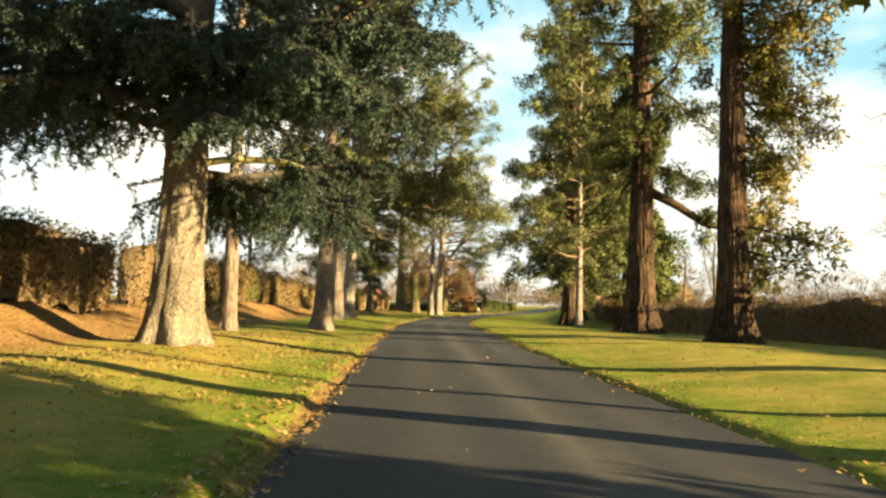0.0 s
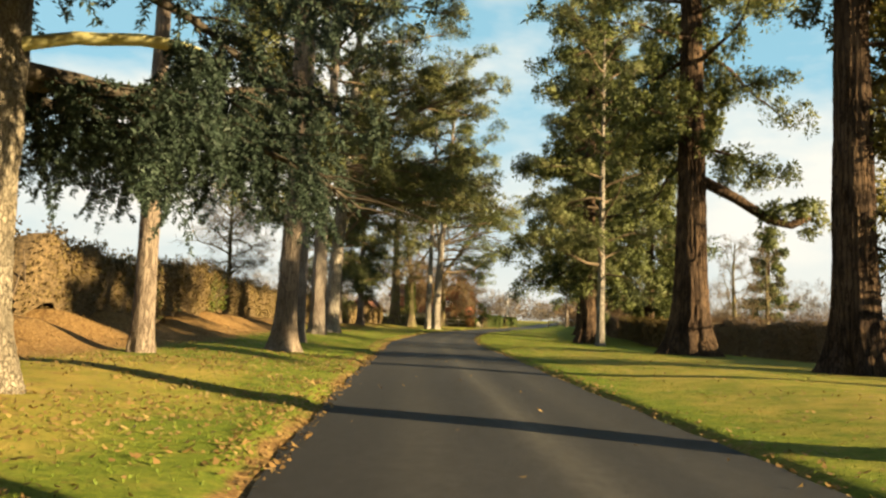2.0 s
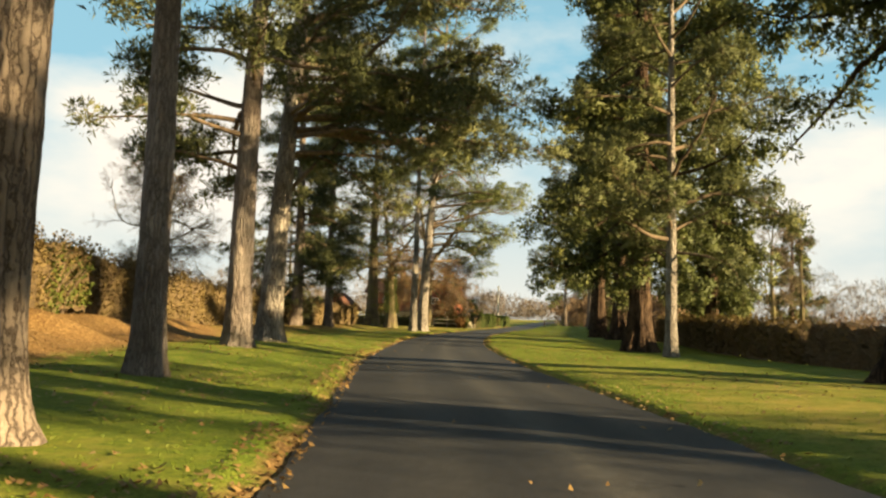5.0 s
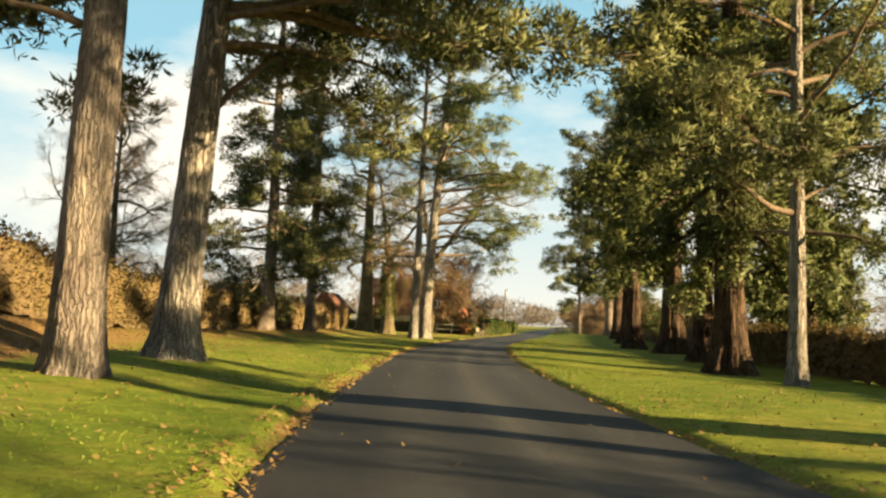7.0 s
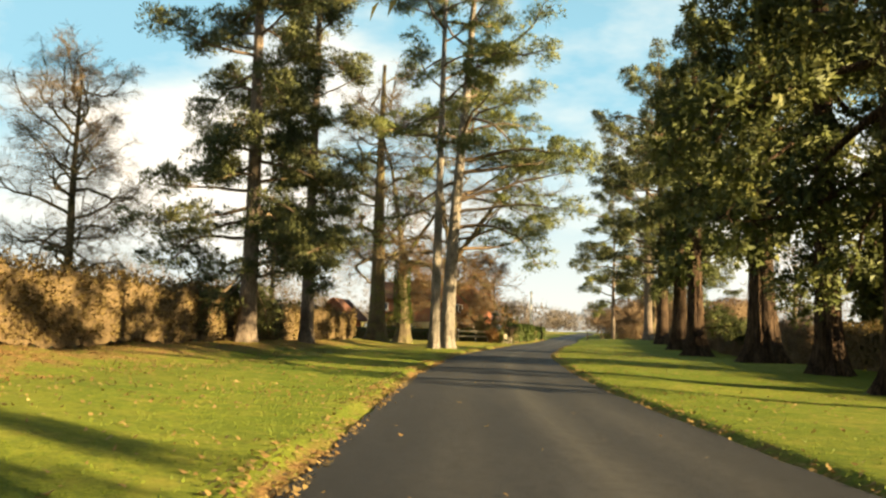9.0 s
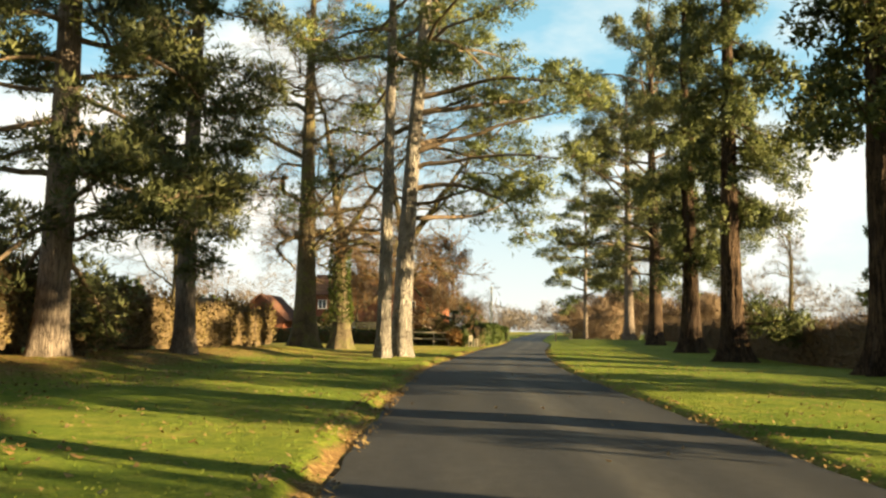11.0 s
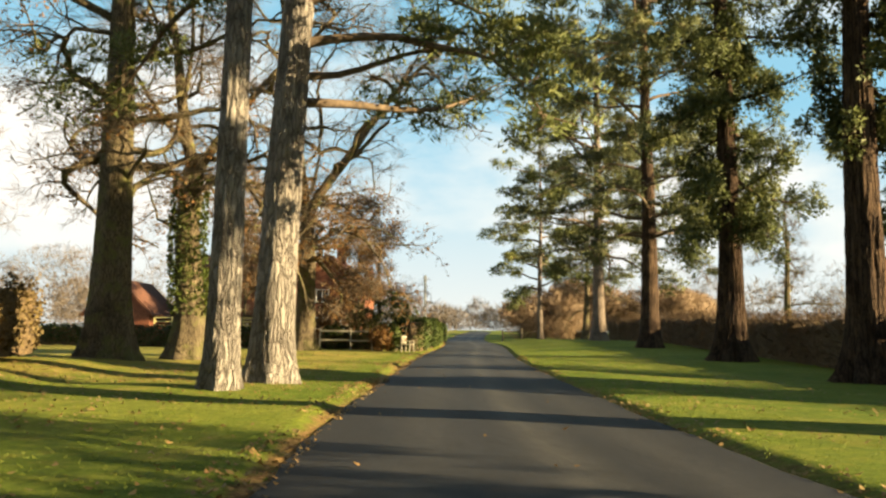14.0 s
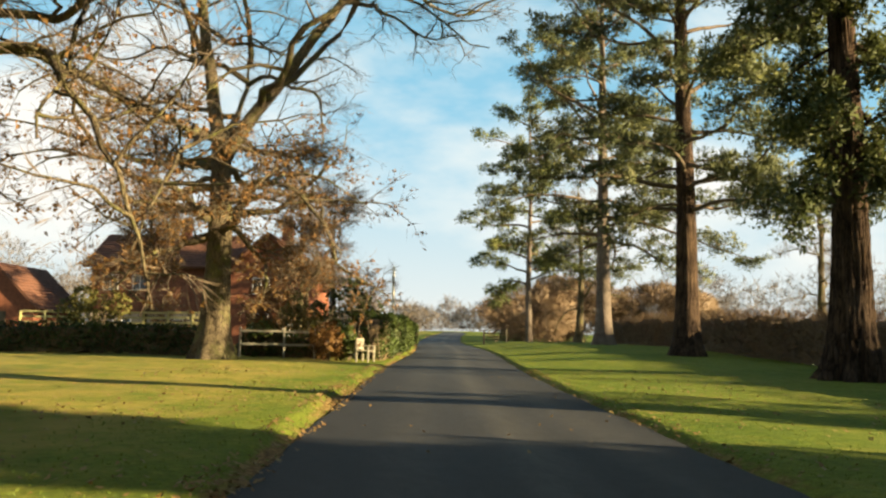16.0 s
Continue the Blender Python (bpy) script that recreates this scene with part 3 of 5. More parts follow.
def pine(x, y, dia, height, base, reach, seed, lean=(0, 0), bow=(0, 0), bark_mat=None, leaf=None, limbs=26, dens=1.0, side=None,
         label="tall Scots pine with a bare pinkish trunk", extra=(), flare=0.35, top_reach=0.45, el0=0.1, group="", coarse=False, fine_bark=False, snags=0):
    """Bare bole, crooked limbs in loose tiers, needles in flat-topped cushions towards the limb ends."""
    rng = np.random.default_rng(seed)
    bark_mat, leaf = bark_mat or PINE_BARK, leaf or PINE_LEAF
    tree = thing("pine_tree", x, y, float(land(x, y)) - 0.04, label, "tree", group)
    line = make_trunk(tree, height, dia, lean, bow, bark_mat, rng, 70 if fine_bark else 30, flare=flare, lobe=0.06, top=0.22, sides=20 if coarse else 84 if fine_bark else 36, groove=0.028 * dia ** 0.5 if not coarse else 0.0,
                      furrows=26, wander=1.0, rough=0.012)
    out = [], [], [], []
    per, length, width = grain(coarse, True)
    specs = []
    for i in range(limbs):
        q = (i + rng.uniform(0, 1)) / limbs
        h = base + (height - base) * q ** 1.15
        az = i * 2.4 + rng.uniform(-0.5, 0.5)
        if side is not None and q < 0.5:
            az = side + rng.normal() * 0.9
        ln = reach * (1 - (1 - top_reach) * q) * rng.uniform(0.6, 1.1)
        specs.append((h, az, el0 + 0.5 * q + rng.uniform(-0.4, 0.35), ln, -0.35 * (1 - q) + rng.uniform(-0.5, 0.5)))
    specs += list(extra)
    for h, az, el, ln, sag in specs:
        p = bend(on_line(line, h), az, el, ln, 11, sag, 0.2, rng)
        r0 = min(dia * 0.26, 0.03 + ln * 0.014)
        limb_part(tree, p, r0, 0.018, PINE_LIMB)
        for t in (0.42, 0.66, 0.84, 1.0):
            if rng.uniform() < 0.14:
                continue
            turn = az + rng.choice((-1, 1)) * rng.uniform(0.6, 1.6)
            gap = ln * rng.uniform(0.02, 0.2) * (1.2 - 0.6 * t)
            hub = along_path(p, t) + np.array([math.sin(turn) * gap, math.cos(turn) * gap, rng.uniform(-0.15, 0.4)])
            out[3].append(np.stack([along_path(p, t - 0.12), (along_path(p, t) + hub) / 2, hub]))
            w = (0.4 + 0.105 * ln) * rng.uniform(0.7, 1.25)
            cushions(out, hub, (w, w, 0.28 + 0.36 * w), max(4, int(5.0 * w * w * dens + 4.0)), per, 0.34, rng)
    for _ in range(snags):
        p = bend(on_line(line, rng.uniform(0.45, 1.0) * base), rng.uniform(0, 6.28), rng.uniform(-0.2, 0.3), rng.uniform(0.5, 2.2), 7, rng.uniform(-0.8, 0.4), 0.3, rng)
        limb_part(tree, p, 0.035, 0.008, bark_mat, "snag", 5)
    crown_parts(tree, out, rng, PINE_LIMB, leaf, length, width)
    return tree


def sequoia(x, y, dia, height, base, reach, seed, lean=(0, 0), limbs=34, dens=1.0, label="giant sequoia with a fluted red-brown trunk", extra=(), side=None,
            low_limbs=(), leaf=None, flare=0.75, coarse=False, cloak=0.0):
    """Fluted, flaring bole; short drooping limbs with rounded hanging masses turned up at the tips; a cloak hangs close to the bole."""
    rng = np.random.default_rng(seed)
    tree = thing("sequoia_tree", x, y, float(land(x, y)) - 0.06, label, "tree")
    line = make_trunk(tree, height, dia, lean, (0, 0), SEQUOIA_BARK, rng, 44 if not coarse else 34, flare=flare, lobes=9, lobe=0.10, top=0.2, rough=0.02, sides=24 if coarse is True else 96, groove=0.085 * dia ** 0.5, furrows=22, wander=0.75)
    out = [], [], [], []
    per, length, width = grain(coarse)
    specs = list(extra)
    for i in range(limbs):
        q = (i + rng.uniform(0, 1)) / limbs
        h = base + (height - base) * q
        az = i * 2.4 + rng.uniform(-0.5, 0.5)
        if side is not None and q < 0.25:
            az = side + rng.normal() * 0.8
        ln = reach * (1 - 0.8 * q ** 2.2) * rng.uniform(0.55, 1.15)
        specs.append((h, az, rng.uniform(-0.75, 0.1), ln, rng.uniform(-0.5, 0.9)))
    for h, az, el, ln, sag in specs:
        p = bend(on_line(line, h), az, el, ln, 9, sag, 0.14, rng)
        limb_part(tree, p, 0.03 + ln * 0.017, 0.015, SEQUOIA_BARK)
        for t in (0.36, 0.56, 0.76, 0.96):
            turn = az + rng.choice((-1, 1)) * rng.uniform(0.5, 1.6)
            gap = ln * rng.uniform(0.0, 0.15)
            hub = along_path(p, t) + np.array([math.sin(turn) * gap, math.cos(turn) * gap, rng.uniform(-0.35, 0.1)])
            w = (0.32 + 0.085 * ln) * rng.uniform(0.7, 1.25)
            cushions(out, hub, (w, w, 0.42 + 0.55 * w), max(4, int(6.0 * w * w * dens + 4.0)), per, 0.34, rng, -0.2, (0.9, 0.9, 1.05))
    for h in np.arange(base, min(height * 0.8, base + 11), 0.42 / cloak) if cloak else ():
        az = rng.uniform(0, 6.28)
        gap = dia * rng.uniform(0.55, 0.9) + 0.1
        hub = on_line(line, h) + np.array([math.sin(az) * gap, math.cos(az) * gap, 0])
        cushions(out, hub, (0.38, 0.38, 0.75), 6, per, 0.26, rng, -0.5, (0.8, 0.8, 1.3))
    for path, r0, r1 in low_limbs:
        pp = np.array(path, float)
        q = np.linspace(0, 1, len(pp))
        fine_p = np.stack([np.interp(np.linspace(0, 1, 17), q, pp[:, i]) for i in range(3)], -1)
        limb_part(tree, fine_p, r0, r1, SEQUOIA_BARK, sides=12, label="thick elbowed lower limb")
        for t in np.arange(0.45, 1.01, 0.09):
            hub = along_path(fine_p, t) + rng.normal(size=3) * np.array([0.5, 0.5, 0.7]) + np.array([0.2, 0, 0.1])
            out[3].append(np.stack([along_path(fine_p, t), (along_path(fine_p, t) + hub) / 2, hub]))
            cushions(out, hub, (0.5, 0.5, 0.5), 7, per, 0.26, rng, -0.3)
    crown_parts(tree, out, rng, SEQUOIA_BARK, leaf or SEQ_LEAF, length, width)
    return tree


def cedar(x, y, dia, height, seed, limbs, label, curtain=1.0):
    """A broad cedar: level limbs with flat plates of twigs and hanging needle curtains."""
    rng = np.random.default_rng(seed)
    tree = thing("cedar_tree", x, y, float(land(x, y)) - 0.06, label, "tree")
    line = make_trunk(tree, height, dia, (0.0, 0.0), (0.15, 0), CEDAR_BARK, rng, rings=60, flare=0.5, lobes=6, lobe=0.09, top=0.3, rough=0.03, sides=96, furrows=40, groove=0.02, wander=1.6)
    far_at, far_way, near_at, near_way, sub_paths, sub_r = [], [], [], [], [], []
    for h, az, el, ln, sag, bare in limbs:
        at, way = (near_at, near_way) if h < 4.3 or (h < 6.0 and 1.5 < az < 2.8) else (far_at, far_way)
        p = bend(on_line(line, h), az, el, ln, 11, sag, 0.08, rng)
        limb_part(tree, p, 0.1 if bare > 0.5 else 0.05 + ln * 0.014, 0.07 if bare > 0.5 else 0.02, LIMB if bare > 0.5 else CEDAR_LIMB, label="mossy arching limb" if bare > 0.5 else "")
        for t in np.arange(max(0.1, bare), 1.01, 0.06 if h < 9.3 else 0.14):
            c = along_path(p, t)
            for sgn in (-1, 1):
                sl = min(2.6, ln * 0.34) * rng.uniform(0.5, 1.2) * (1.15 - 0.55 * t)
                b = bend(c, az + sgn * rng.uniform(0.4, 1.2), rng.uniform(-0.35, 0.05), sl, 6, -0.45, 0.14, rng)
                sub_paths.append(b)
                sub_r.append(np.linspace(0.025, 0.006, 6))
                if h < 8.4 and not (x + b[-1][0] > -2.2 and b[-1][2] < 4.6 and y + b[-1][1] > 19):
                    k = int(sl / (0.03 if at is near_at else 0.07))
                    q = rng.uniform(0.1, 1.0, k)
                    at.append(np.stack([np.interp(q, np.linspace(0, 1, 6), b[:, j]) for j in range(3)], -1) + rng.normal(size=(k, 3)) * 0.025)
                    way.append(np.tile((b[-1] - b[0]) / (sl + 1e-6) * 0.5 + np.array([0, 0, -0.25]), (k, 1)))
                for tw in rng.uniform(0.1, 1.0, max(3, int(sl * (1.4 if h > 8.4 else 1.9 if h < 4.3 else 3.2) * curtain))):
                    c2 = along_path(b, tw)
                    if x + c2[0] > -2.2 and c2[2] < 4.6 and y + c2[1] > 19:
                        continue
                    hang = rng.uniform(0.25, 0.95) * (1.25 if h < 4.3 else 1.0)
                    k = int((6 + hang * 17) * (1.5 if at is near_at else 1.0))
                    q = np.linspace(0, 1, k)[:, None]
                    off = np.array([rng.normal() * 0.3, rng.normal() * 0.3, -hang])
                    curl = np.array([rng.normal(), rng.normal(), 0]) * 0.1
                    at.append(c2 + q * off + np.sin(q * 3) * curl + rng.normal(size=(k, 3)) * 0.03 * (1.3 - q))
                    dr = off / np.linalg.norm(off)
                    way.append(np.repeat(dr[None] * 0.5, k, 0))
    v, f = tubes(np.array(sub_paths), np.array(sub_r), 3)
    np_part("branchwork", v, f, CEDAR_LIMB, tree, kind="stuff")
    grades = [sprays(np.concatenate(far_at), np.concatenate(far_way), rng, 5, 0.11, 0.036, 0.9), sprays(np.concatenate(near_at), np.concatenate(near_way), rng, 6, 0.088, 0.026, 0.9)]
    v, f = joined(grades)
    np_part("crown", v, f, CEDAR_LEAF, tree, kind="stuff")
    return tree


def bare_tree(x, y, dia, height, base, reach, seed, label, limbs=16, leaf=None, leaves=0, leaf_top=99.0, split=None, ivy=0.0, lean=(0, 0), twigs=1.0, mat=None, name="oak_tree", el=0.5, sag=0.1, fine=3, boughs=()):
    """A leafless broadleaf: a bole, single or dividing, crooked limbs down to fine twigs, and the odd clinging leaves."""
    rng = np.random.default_rng(seed)
    mat = mat or OAK_BARK
    tree = thing(name, x, y, float(land(x, y)) - 0.05, label, "tree")
    bole = split[0] if split else height
    line = make_trunk(tree, bole, dia, lean, (rng.normal() * 0.15, rng.normal() * 0.15), mat, rng, flare=0.55, lobes=7, lobe=0.07, top=0.62 if split else 0.18, sides=56 if dia > 1 else 28, groove=0.025, furrows=30, wander=0.8)
    axes = [line]
    for az, e, ln, r in (split[1] if split else ()):
        p = bend(line[-1] - np.array([0, 0, 0.5]), az, e, ln, 14, 0.15, 0.14, rng)
        limb_part(tree, p, r, 0.05, mat, "stem", 12)
        axes.append(p)
    second, third, at = [], [], []
    for i in range(limbs + len(boughs)):
        q = (i + rng.uniform(0, 1)) / limbs
        h = boughs[i - limbs][0] if i >= limbs else base + (height * 0.95 - base) * q
        up = [a for a in axes if a[0, 2] - 0.01 <= h <= a[-1, 2]] or [axes[-1]]
        axis = up[rng.integers(0, len(up))]
        az, e, ln = i * 2.4 + rng.uniform(-0.6, 0.6), el * (0.3 + q) + rng.uniform(-0.3, 0.35), reach * (1 - 0.5 * q) * rng.uniform(0.6, 1.1)
        turn, thick = sag + rng.uniform(-0.3, 0.3), min(dia * 0.28, 0.025 + 0.012 * ln)
        if i >= limbs:
            axis, (_, az, e, ln, turn), thick = axes[0], boughs[i - limbs], 0.16
        p = bend(on_line(axis, h), az, e, ln, 16, turn, 0.42, rng)
        limb_part(tree, p, thick, 0.02, mat, sides=8)
        for t in np.arange(0.18, 1.0, 0.075 / min(1.0, twigs)):
            sl = ln * 0.42 * rng.uniform(0.5, 1.2) * (1.15 - 0.6 * t)
            b = bend(along_path(p, t), az + rng.choice((-1, 1)) * rng.uniform(0.4, 1.4), e * 0.6 + rng.uniform(-0.5, 0.7), sl, 7, rng.uniform(-0.8, 0.5), 0.36, rng)
            second.append((b, sl))
            for t2 in np.arange(0.2, 1.02, 0.115):
                c2 = along_path(b, t2)
                tl = max(0.3, sl * 0.42 * rng.uniform(0.4, 1.2) * (1.2 - 0.6 * t2))
                w = bend(c2, heading(b) + rng.choice((-1, 1)) * rng.uniform(0.3, 1.4), rng.uniform(-0.7, 0.9), tl, 3, rng.uniform(-0.9, 0.3), 0.4, rng)
                third.append(w)
                if leaves and c2[2] < leaf_top and rng.uniform() < leaves:
                    at.append(along_path(w, 0.9)[None] + rng.normal(size=(5, 3)) * 0.2)
    v, f = tubes(np.array([b for b, _ in second]), np.array([np.linspace(0.012 + 0.012 * s, 0.009, 7) for _, s in second]), 4)
    np_part("branchwork", v, f, mat, tree, kind="stuff")
    third = np.array(third)
    v, f = tubes(third, np.tile((0.014, 0.01, 0.007), (len(third), 1)), 3)
    np_part("brushwood", v, f, TWIG, tree, kind="stuff")
    d = third[:, 2] - third[:, 0]
    size = np.linalg.norm(d, axis=1, keepdims=True)
    ends = np.concatenate([third[:, 0] + d * q for q in (0.35, 0.65, 1.0)])
    v, f = sprays(ends, np.tile(d / (size + 1e-6), (3, 1)), rng, fine, 0.55, 0.014, 0.75)
    np_part("fine_brushwood", v, f, TWIG, tree, kind="stuff")
    if at:
        p = np.concatenate(at)
        v, f = sprays(p, np.tile([0, 0, -0.5], (len(p), 1)), rng, 4, 0.11, 0.07, 1.0)
        np_part("clinging_foliage", v, f, leaf or RUST_LEAF, tree, kind="stuff")
    if ivy:
        k = int(ivy * 230)
        h = rng.uniform(0.25 * ivy, ivy, k)
        a = rng.uniform(0, 6.28, k)
        c = np.stack([np.interp(h, line[:, 2], line[:, i]) for i in range(3)], -1)
        rr = dia / 2 * (1 - 0.6 * h / height) * rng.uniform(0.98, 1.35, k)
        p = c + np.stack([np.cos(a) * rr, np.sin(a) * rr, 0 * a], -1)
        v, f = sprays(p, np.stack([np.cos(a), np.sin(a), -0.3 + 0 * a], -1), rng, 3, 0.13, 0.09, 0.9)
        np_part("ivy", v, f, IVY, tree, "dark green climbing ivy", kind="stuff")
    return tree


def hedge(name, line, height, depth, leaf, seed, label, dens=1.0, size=0.16, wide=0.07, stems=True, stem_gap=0.55, low=0.25, lumpy=0.2, category="hedge", count=3, group="", core=True):
    """A clipped hedge along a line of plan points: stems, a solid core coloured as shaded twigs, and a ragged skin of
    leaves.
    """
    rng = np.random.default_rng(seed)
    pts = np.array(line, float)
    seg = np.concatenate([[0], np.cumsum(np.linalg.norm(np.diff(pts, axis=0), axis=1))])
    total = seg[-1]
    mx, my = pts[len(pts) // 2]
    z0 = float(land(mx, my))
    ob = thing(name, mx, my, z0, label, category, group)

    def plan(u):
        px, py = np.interp(u, seg, pts[:, 0]), np.interp(u, seg, pts[:, 1])
        qx, qy = np.interp(u + 0.3, seg, pts[:, 0]) - np.interp(u - 0.3, seg, pts[:, 0]), np.interp(u + 0.3, seg, pts[:, 1]) - np.interp(u - 0.3, seg, pts[:, 1])
        ln = np.hypot(qx, qy) + 1e-6
        return px, py, -qy / ln, qx / ln

    def skin_at(u, w, reach):
        """A point of the rounded section, w running from one foot over the top to the other."""
        lump = 1 + lumpy * (np.sin(u * 0.9 + seed) * 0.5 + np.sin(u * 2.3 + 2 * seed) * 0.35 + np.sin(u * 5.1 + 3 * w) * 0.25)
        rise = np.clip(np.minimum(w, 1 - w) / 0.38, 0, 1)
        a = np.arcsin(np.clip(rise, 0.0, 0.9) ** 2.2 * 0.8) + np.clip(np.minimum(w, 1 - w) - 0.342, 0, 1) / 0.158 * 0.88
        a = np.where(w < 0.5, a, np.pi - a)
        reach = reach * np.clip(np.minimum(u, total - u) / 0.7 + 0.02, 0, 1) ** 0.5
        cx = np.sign(np.cos(a)) * np.abs(np.cos(a)) ** 0.35 * depth / 2 * (0.82 + 0.18 * np.sin(a)) * lump * reach
        cz = low * 0.4 + (height - low * 0.4) * np.sin(a) ** 0.45 * (1 + (lump - 1) * 0.35) * (0.2 + 0.8 * reach)
        px, py, nx, ny = plan(u)
        return px + nx * cx - mx, py + ny * cx - my, land(px, py) + cz - z0, nx * np.cos(a), ny * np.cos(a), np.sin(a)

    us, ws = np.arange(0, total + 0.2, 0.4), np.linspace(0.0, 1.0, 15)
    gu, gw = np.meshgrid(us, ws, indexing="ij")
    # Solid sheet under the leaves, with the inner shade put into its colour.
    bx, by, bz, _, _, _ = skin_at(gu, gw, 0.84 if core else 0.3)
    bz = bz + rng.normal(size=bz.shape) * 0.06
    np_part("shaded_core", np.stack([bx + rng.normal(size=bx.shape) * 0.06, by, bz], -1).reshape(-1, 3), grid_faces(*gu.shape), HEDGE_CORE, ob, smooth=True)
    k = int(total * (2 * height + depth) * 62 * dens)
    u, w = rng.uniform(0, total, k), rng.uniform(0.03, 0.97, k)
    x, y, z, nx, ny, nz = skin_at(u, w, rng.uniform(0.8 if core else 0.4, 1.03, k))
    d = np.stack([nx, ny, nz * 0.8 + 0.35], -1)
    v, f, nn = sprays(np.stack([x, y, z + rng.normal(size=k) * 0.04], -1), d, rng, count, size, wide, 0.8, 0.0, d + unit(rng, k) * 0.5)
    np_part("foliage", v, f, leaf, ob, kind="stuff", normals=nn)
    if stems:
        us = np.arange(0.2, total, stem_gap) + rng.uniform(-0.15, 0.15, len(np.arange(0.2, total, stem_gap)))
        px, py, nx, ny = plan(us)
        gz = land(px, py)
        paths = []
        for i in range(len(us)):
            for _ in range(2):
                h = height * rng.uniform(0.75, 1.0)
                o = rng.normal() * depth * 0.12
                paths.append(bend((px[i] - mx + nx[i] * o, py[i] - my + ny[i] * o, gz[i] - z0 - 0.1), rng.uniform(0, 6.28), rng.uniform(1.1, 1.45), h, 6, rng.uniform(-0.2, 0.2), 0.2, rng))
        v, f = tubes(np.array(paths), np.tile(np.linspace(0.035, 0.012, 6), (len(paths), 1)), 5)
        np_part("stemwork", v, f, TWIG, ob, kind="stuff")
    return ob


def shrub(name, x, y, radius, height, leaf, seed, label, size=0.15, wide=0.07, dens=1.0, category="bush", count=5):
    """A rounded garden bush: stems from the ground, leaves in lumps over an uneven dome."""
    rng = np.random.default_rng(seed)
    ob = thing(name, x, y, float(land(x, y)), label, category)
    stems = np.array([bend((rng.normal() * 0.1, rng.normal() * 0.1, -0.05), rng.uniform(0, 6.28), rng.uniform(0.8, 1.4), height * rng.uniform(0.6, 0.95), 6, -0.2, 0.2, rng) for _ in range(14)])
    v, f = tubes(stems, np.tile(np.linspace(0.03, 0.008, 6), (14, 1)), 5)
    np_part("stemwork", v, f, TWIG, ob, kind="stuff")
    lumps = unit(rng, 26) * np.array([radius * 0.75, radius * 0.75, height * 0.40]) + np.array([0, 0, height * 0.52])
    k = int(90 * dens * radius * radius * height) + 200
    c = lumps[rng.integers(0, 26, k)]
    p = c + unit(rng, k) * np.array([0.36 * radius, 0.36 * radius, 0.2 * height]) * rng.uniform(0.5, 1, (k, 1)) ** 0.5
    p[:, 2] = np.maximum(p[:, 2], 0.05)
    v, f, nn = sprays(p, (p - np.array([0, 0, height * 0.4])) * 0.5, rng, count, size, wide, 0.8, 0.0, p - c + (p - np.array([0, 0, height * 0.4])) * 0.3)
    np_part("foliage", v, f, leaf, ob, kind="stuff", normals=nn)
    return ob


WEST, EAST, NORTH, SOUTH = radians(-90), radians(90), 0.0, radians(180)

# left of the drive
rng0 = np.random.default_rng(5)
cedar_limbs = [(5.7, radians(130), 0.1, 6.2, -0.8, 0), (5.9, radians(120), 0.1, 5.6, -0.8, 0), (5.4, radians(150), 0.0, 4.4, -0.6, 0), (4.0, radians(88), 0.3, 2.8, -1.35, 0.8),
               (3.9, radians(-4), 0.05, 6.6, -0.15, 0), (3.9, radians(12), 0.05, 6.8, -0.15, 0), (3.8, radians(25), 0.05, 6.6, -0.2, 0), (3.9, radians(38), 0.05, 6.2, -0.3, 0),
               (5.2, radians(-150), 0.05, 9.0, -0.35, 0), (4.9, radians(-132), 0.05, 8.5, -0.35, 0), (5.8, radians(-62), 0.15, 8.5, -0.35, 0), (6.0, radians(-110), 0.1, 9.0, -0.3, 0),
               (6.2, radians(-85), 0.05, 8.5, -0.35, 0), (6.4, radians(82), 0.3, 4.8, -0.4, 0), (6.5, radians(115), 0.25, 6.0, -0.3, 0), (6.2, radians(-165), 0.1, 9.0, -0.3, 0),
               (6.6, radians(-100), 0.05, 8.5, -0.35, 0), (6.8, radians(-55), 0.1, 9.0, -0.35, 0), (7.2, radians(-90), 0.1, 9.0, -0.3, 0), (7.6, radians(-125), 0.1, 9.0, -0.3, 0),
               (7.9, radians(-65), 0.1, 9.0, -0.3, 0), (8.3, radians(100), 0.05, 6.5, -0.45, 0), (7.4, radians(-155), 0.1, 10.0, -0.25, 0)]
cedar_limbs += [(5.4, radians(36), 0.1, 6.2, -0.2, 0.49), (6.6, radians(33), 0.1, 7.0, -0.2, 0.49), (8.6, radians(26), 0.1, 10.0, -0.15, 0), (9.1, radians(48), 0.15, 8.0, -0.1, 0),
                (6.6, radians(95), 0.3, 5.0, -0.3, 0), (6.8, radians(66), 0.3, 5.2, -0.3, 0),
                (6.4, radians(165), 0.0, 4.5, -0.3, 0), (6.8, radians(138), 0.0, 5.2, -0.3, 0), (6.7, radians(-165), 0.0, 5.0, -0.3, 0)]
cedar_limbs += [(9.4 + i * 1.4, i * 2.4, 0.15 + 0.02 * i, 8.5 - i * 0.25 + rng0.uniform(-1, 1), -0.2, 0) for i in range(7)]
cedar(-6.02, 19.2, 1.12, 21.0, 11, cedar_limbs, "massive old cedar with drooping dark sprays over leaf litter", 0.6)
pine(-7.4, 29.6, 0.55, 20.0, 11.5, 3.8, 12, el0=0.35, label="slender reddish pine beside the hedge bank", limbs=24)
pine(-4.9, 34.7, 0.66, 25.0, 11.5, 5.6, 13, el0=0.3, fine_bark=True, label="stout grey-barked pine with a wide foot", limbs=26, flare=0.75)
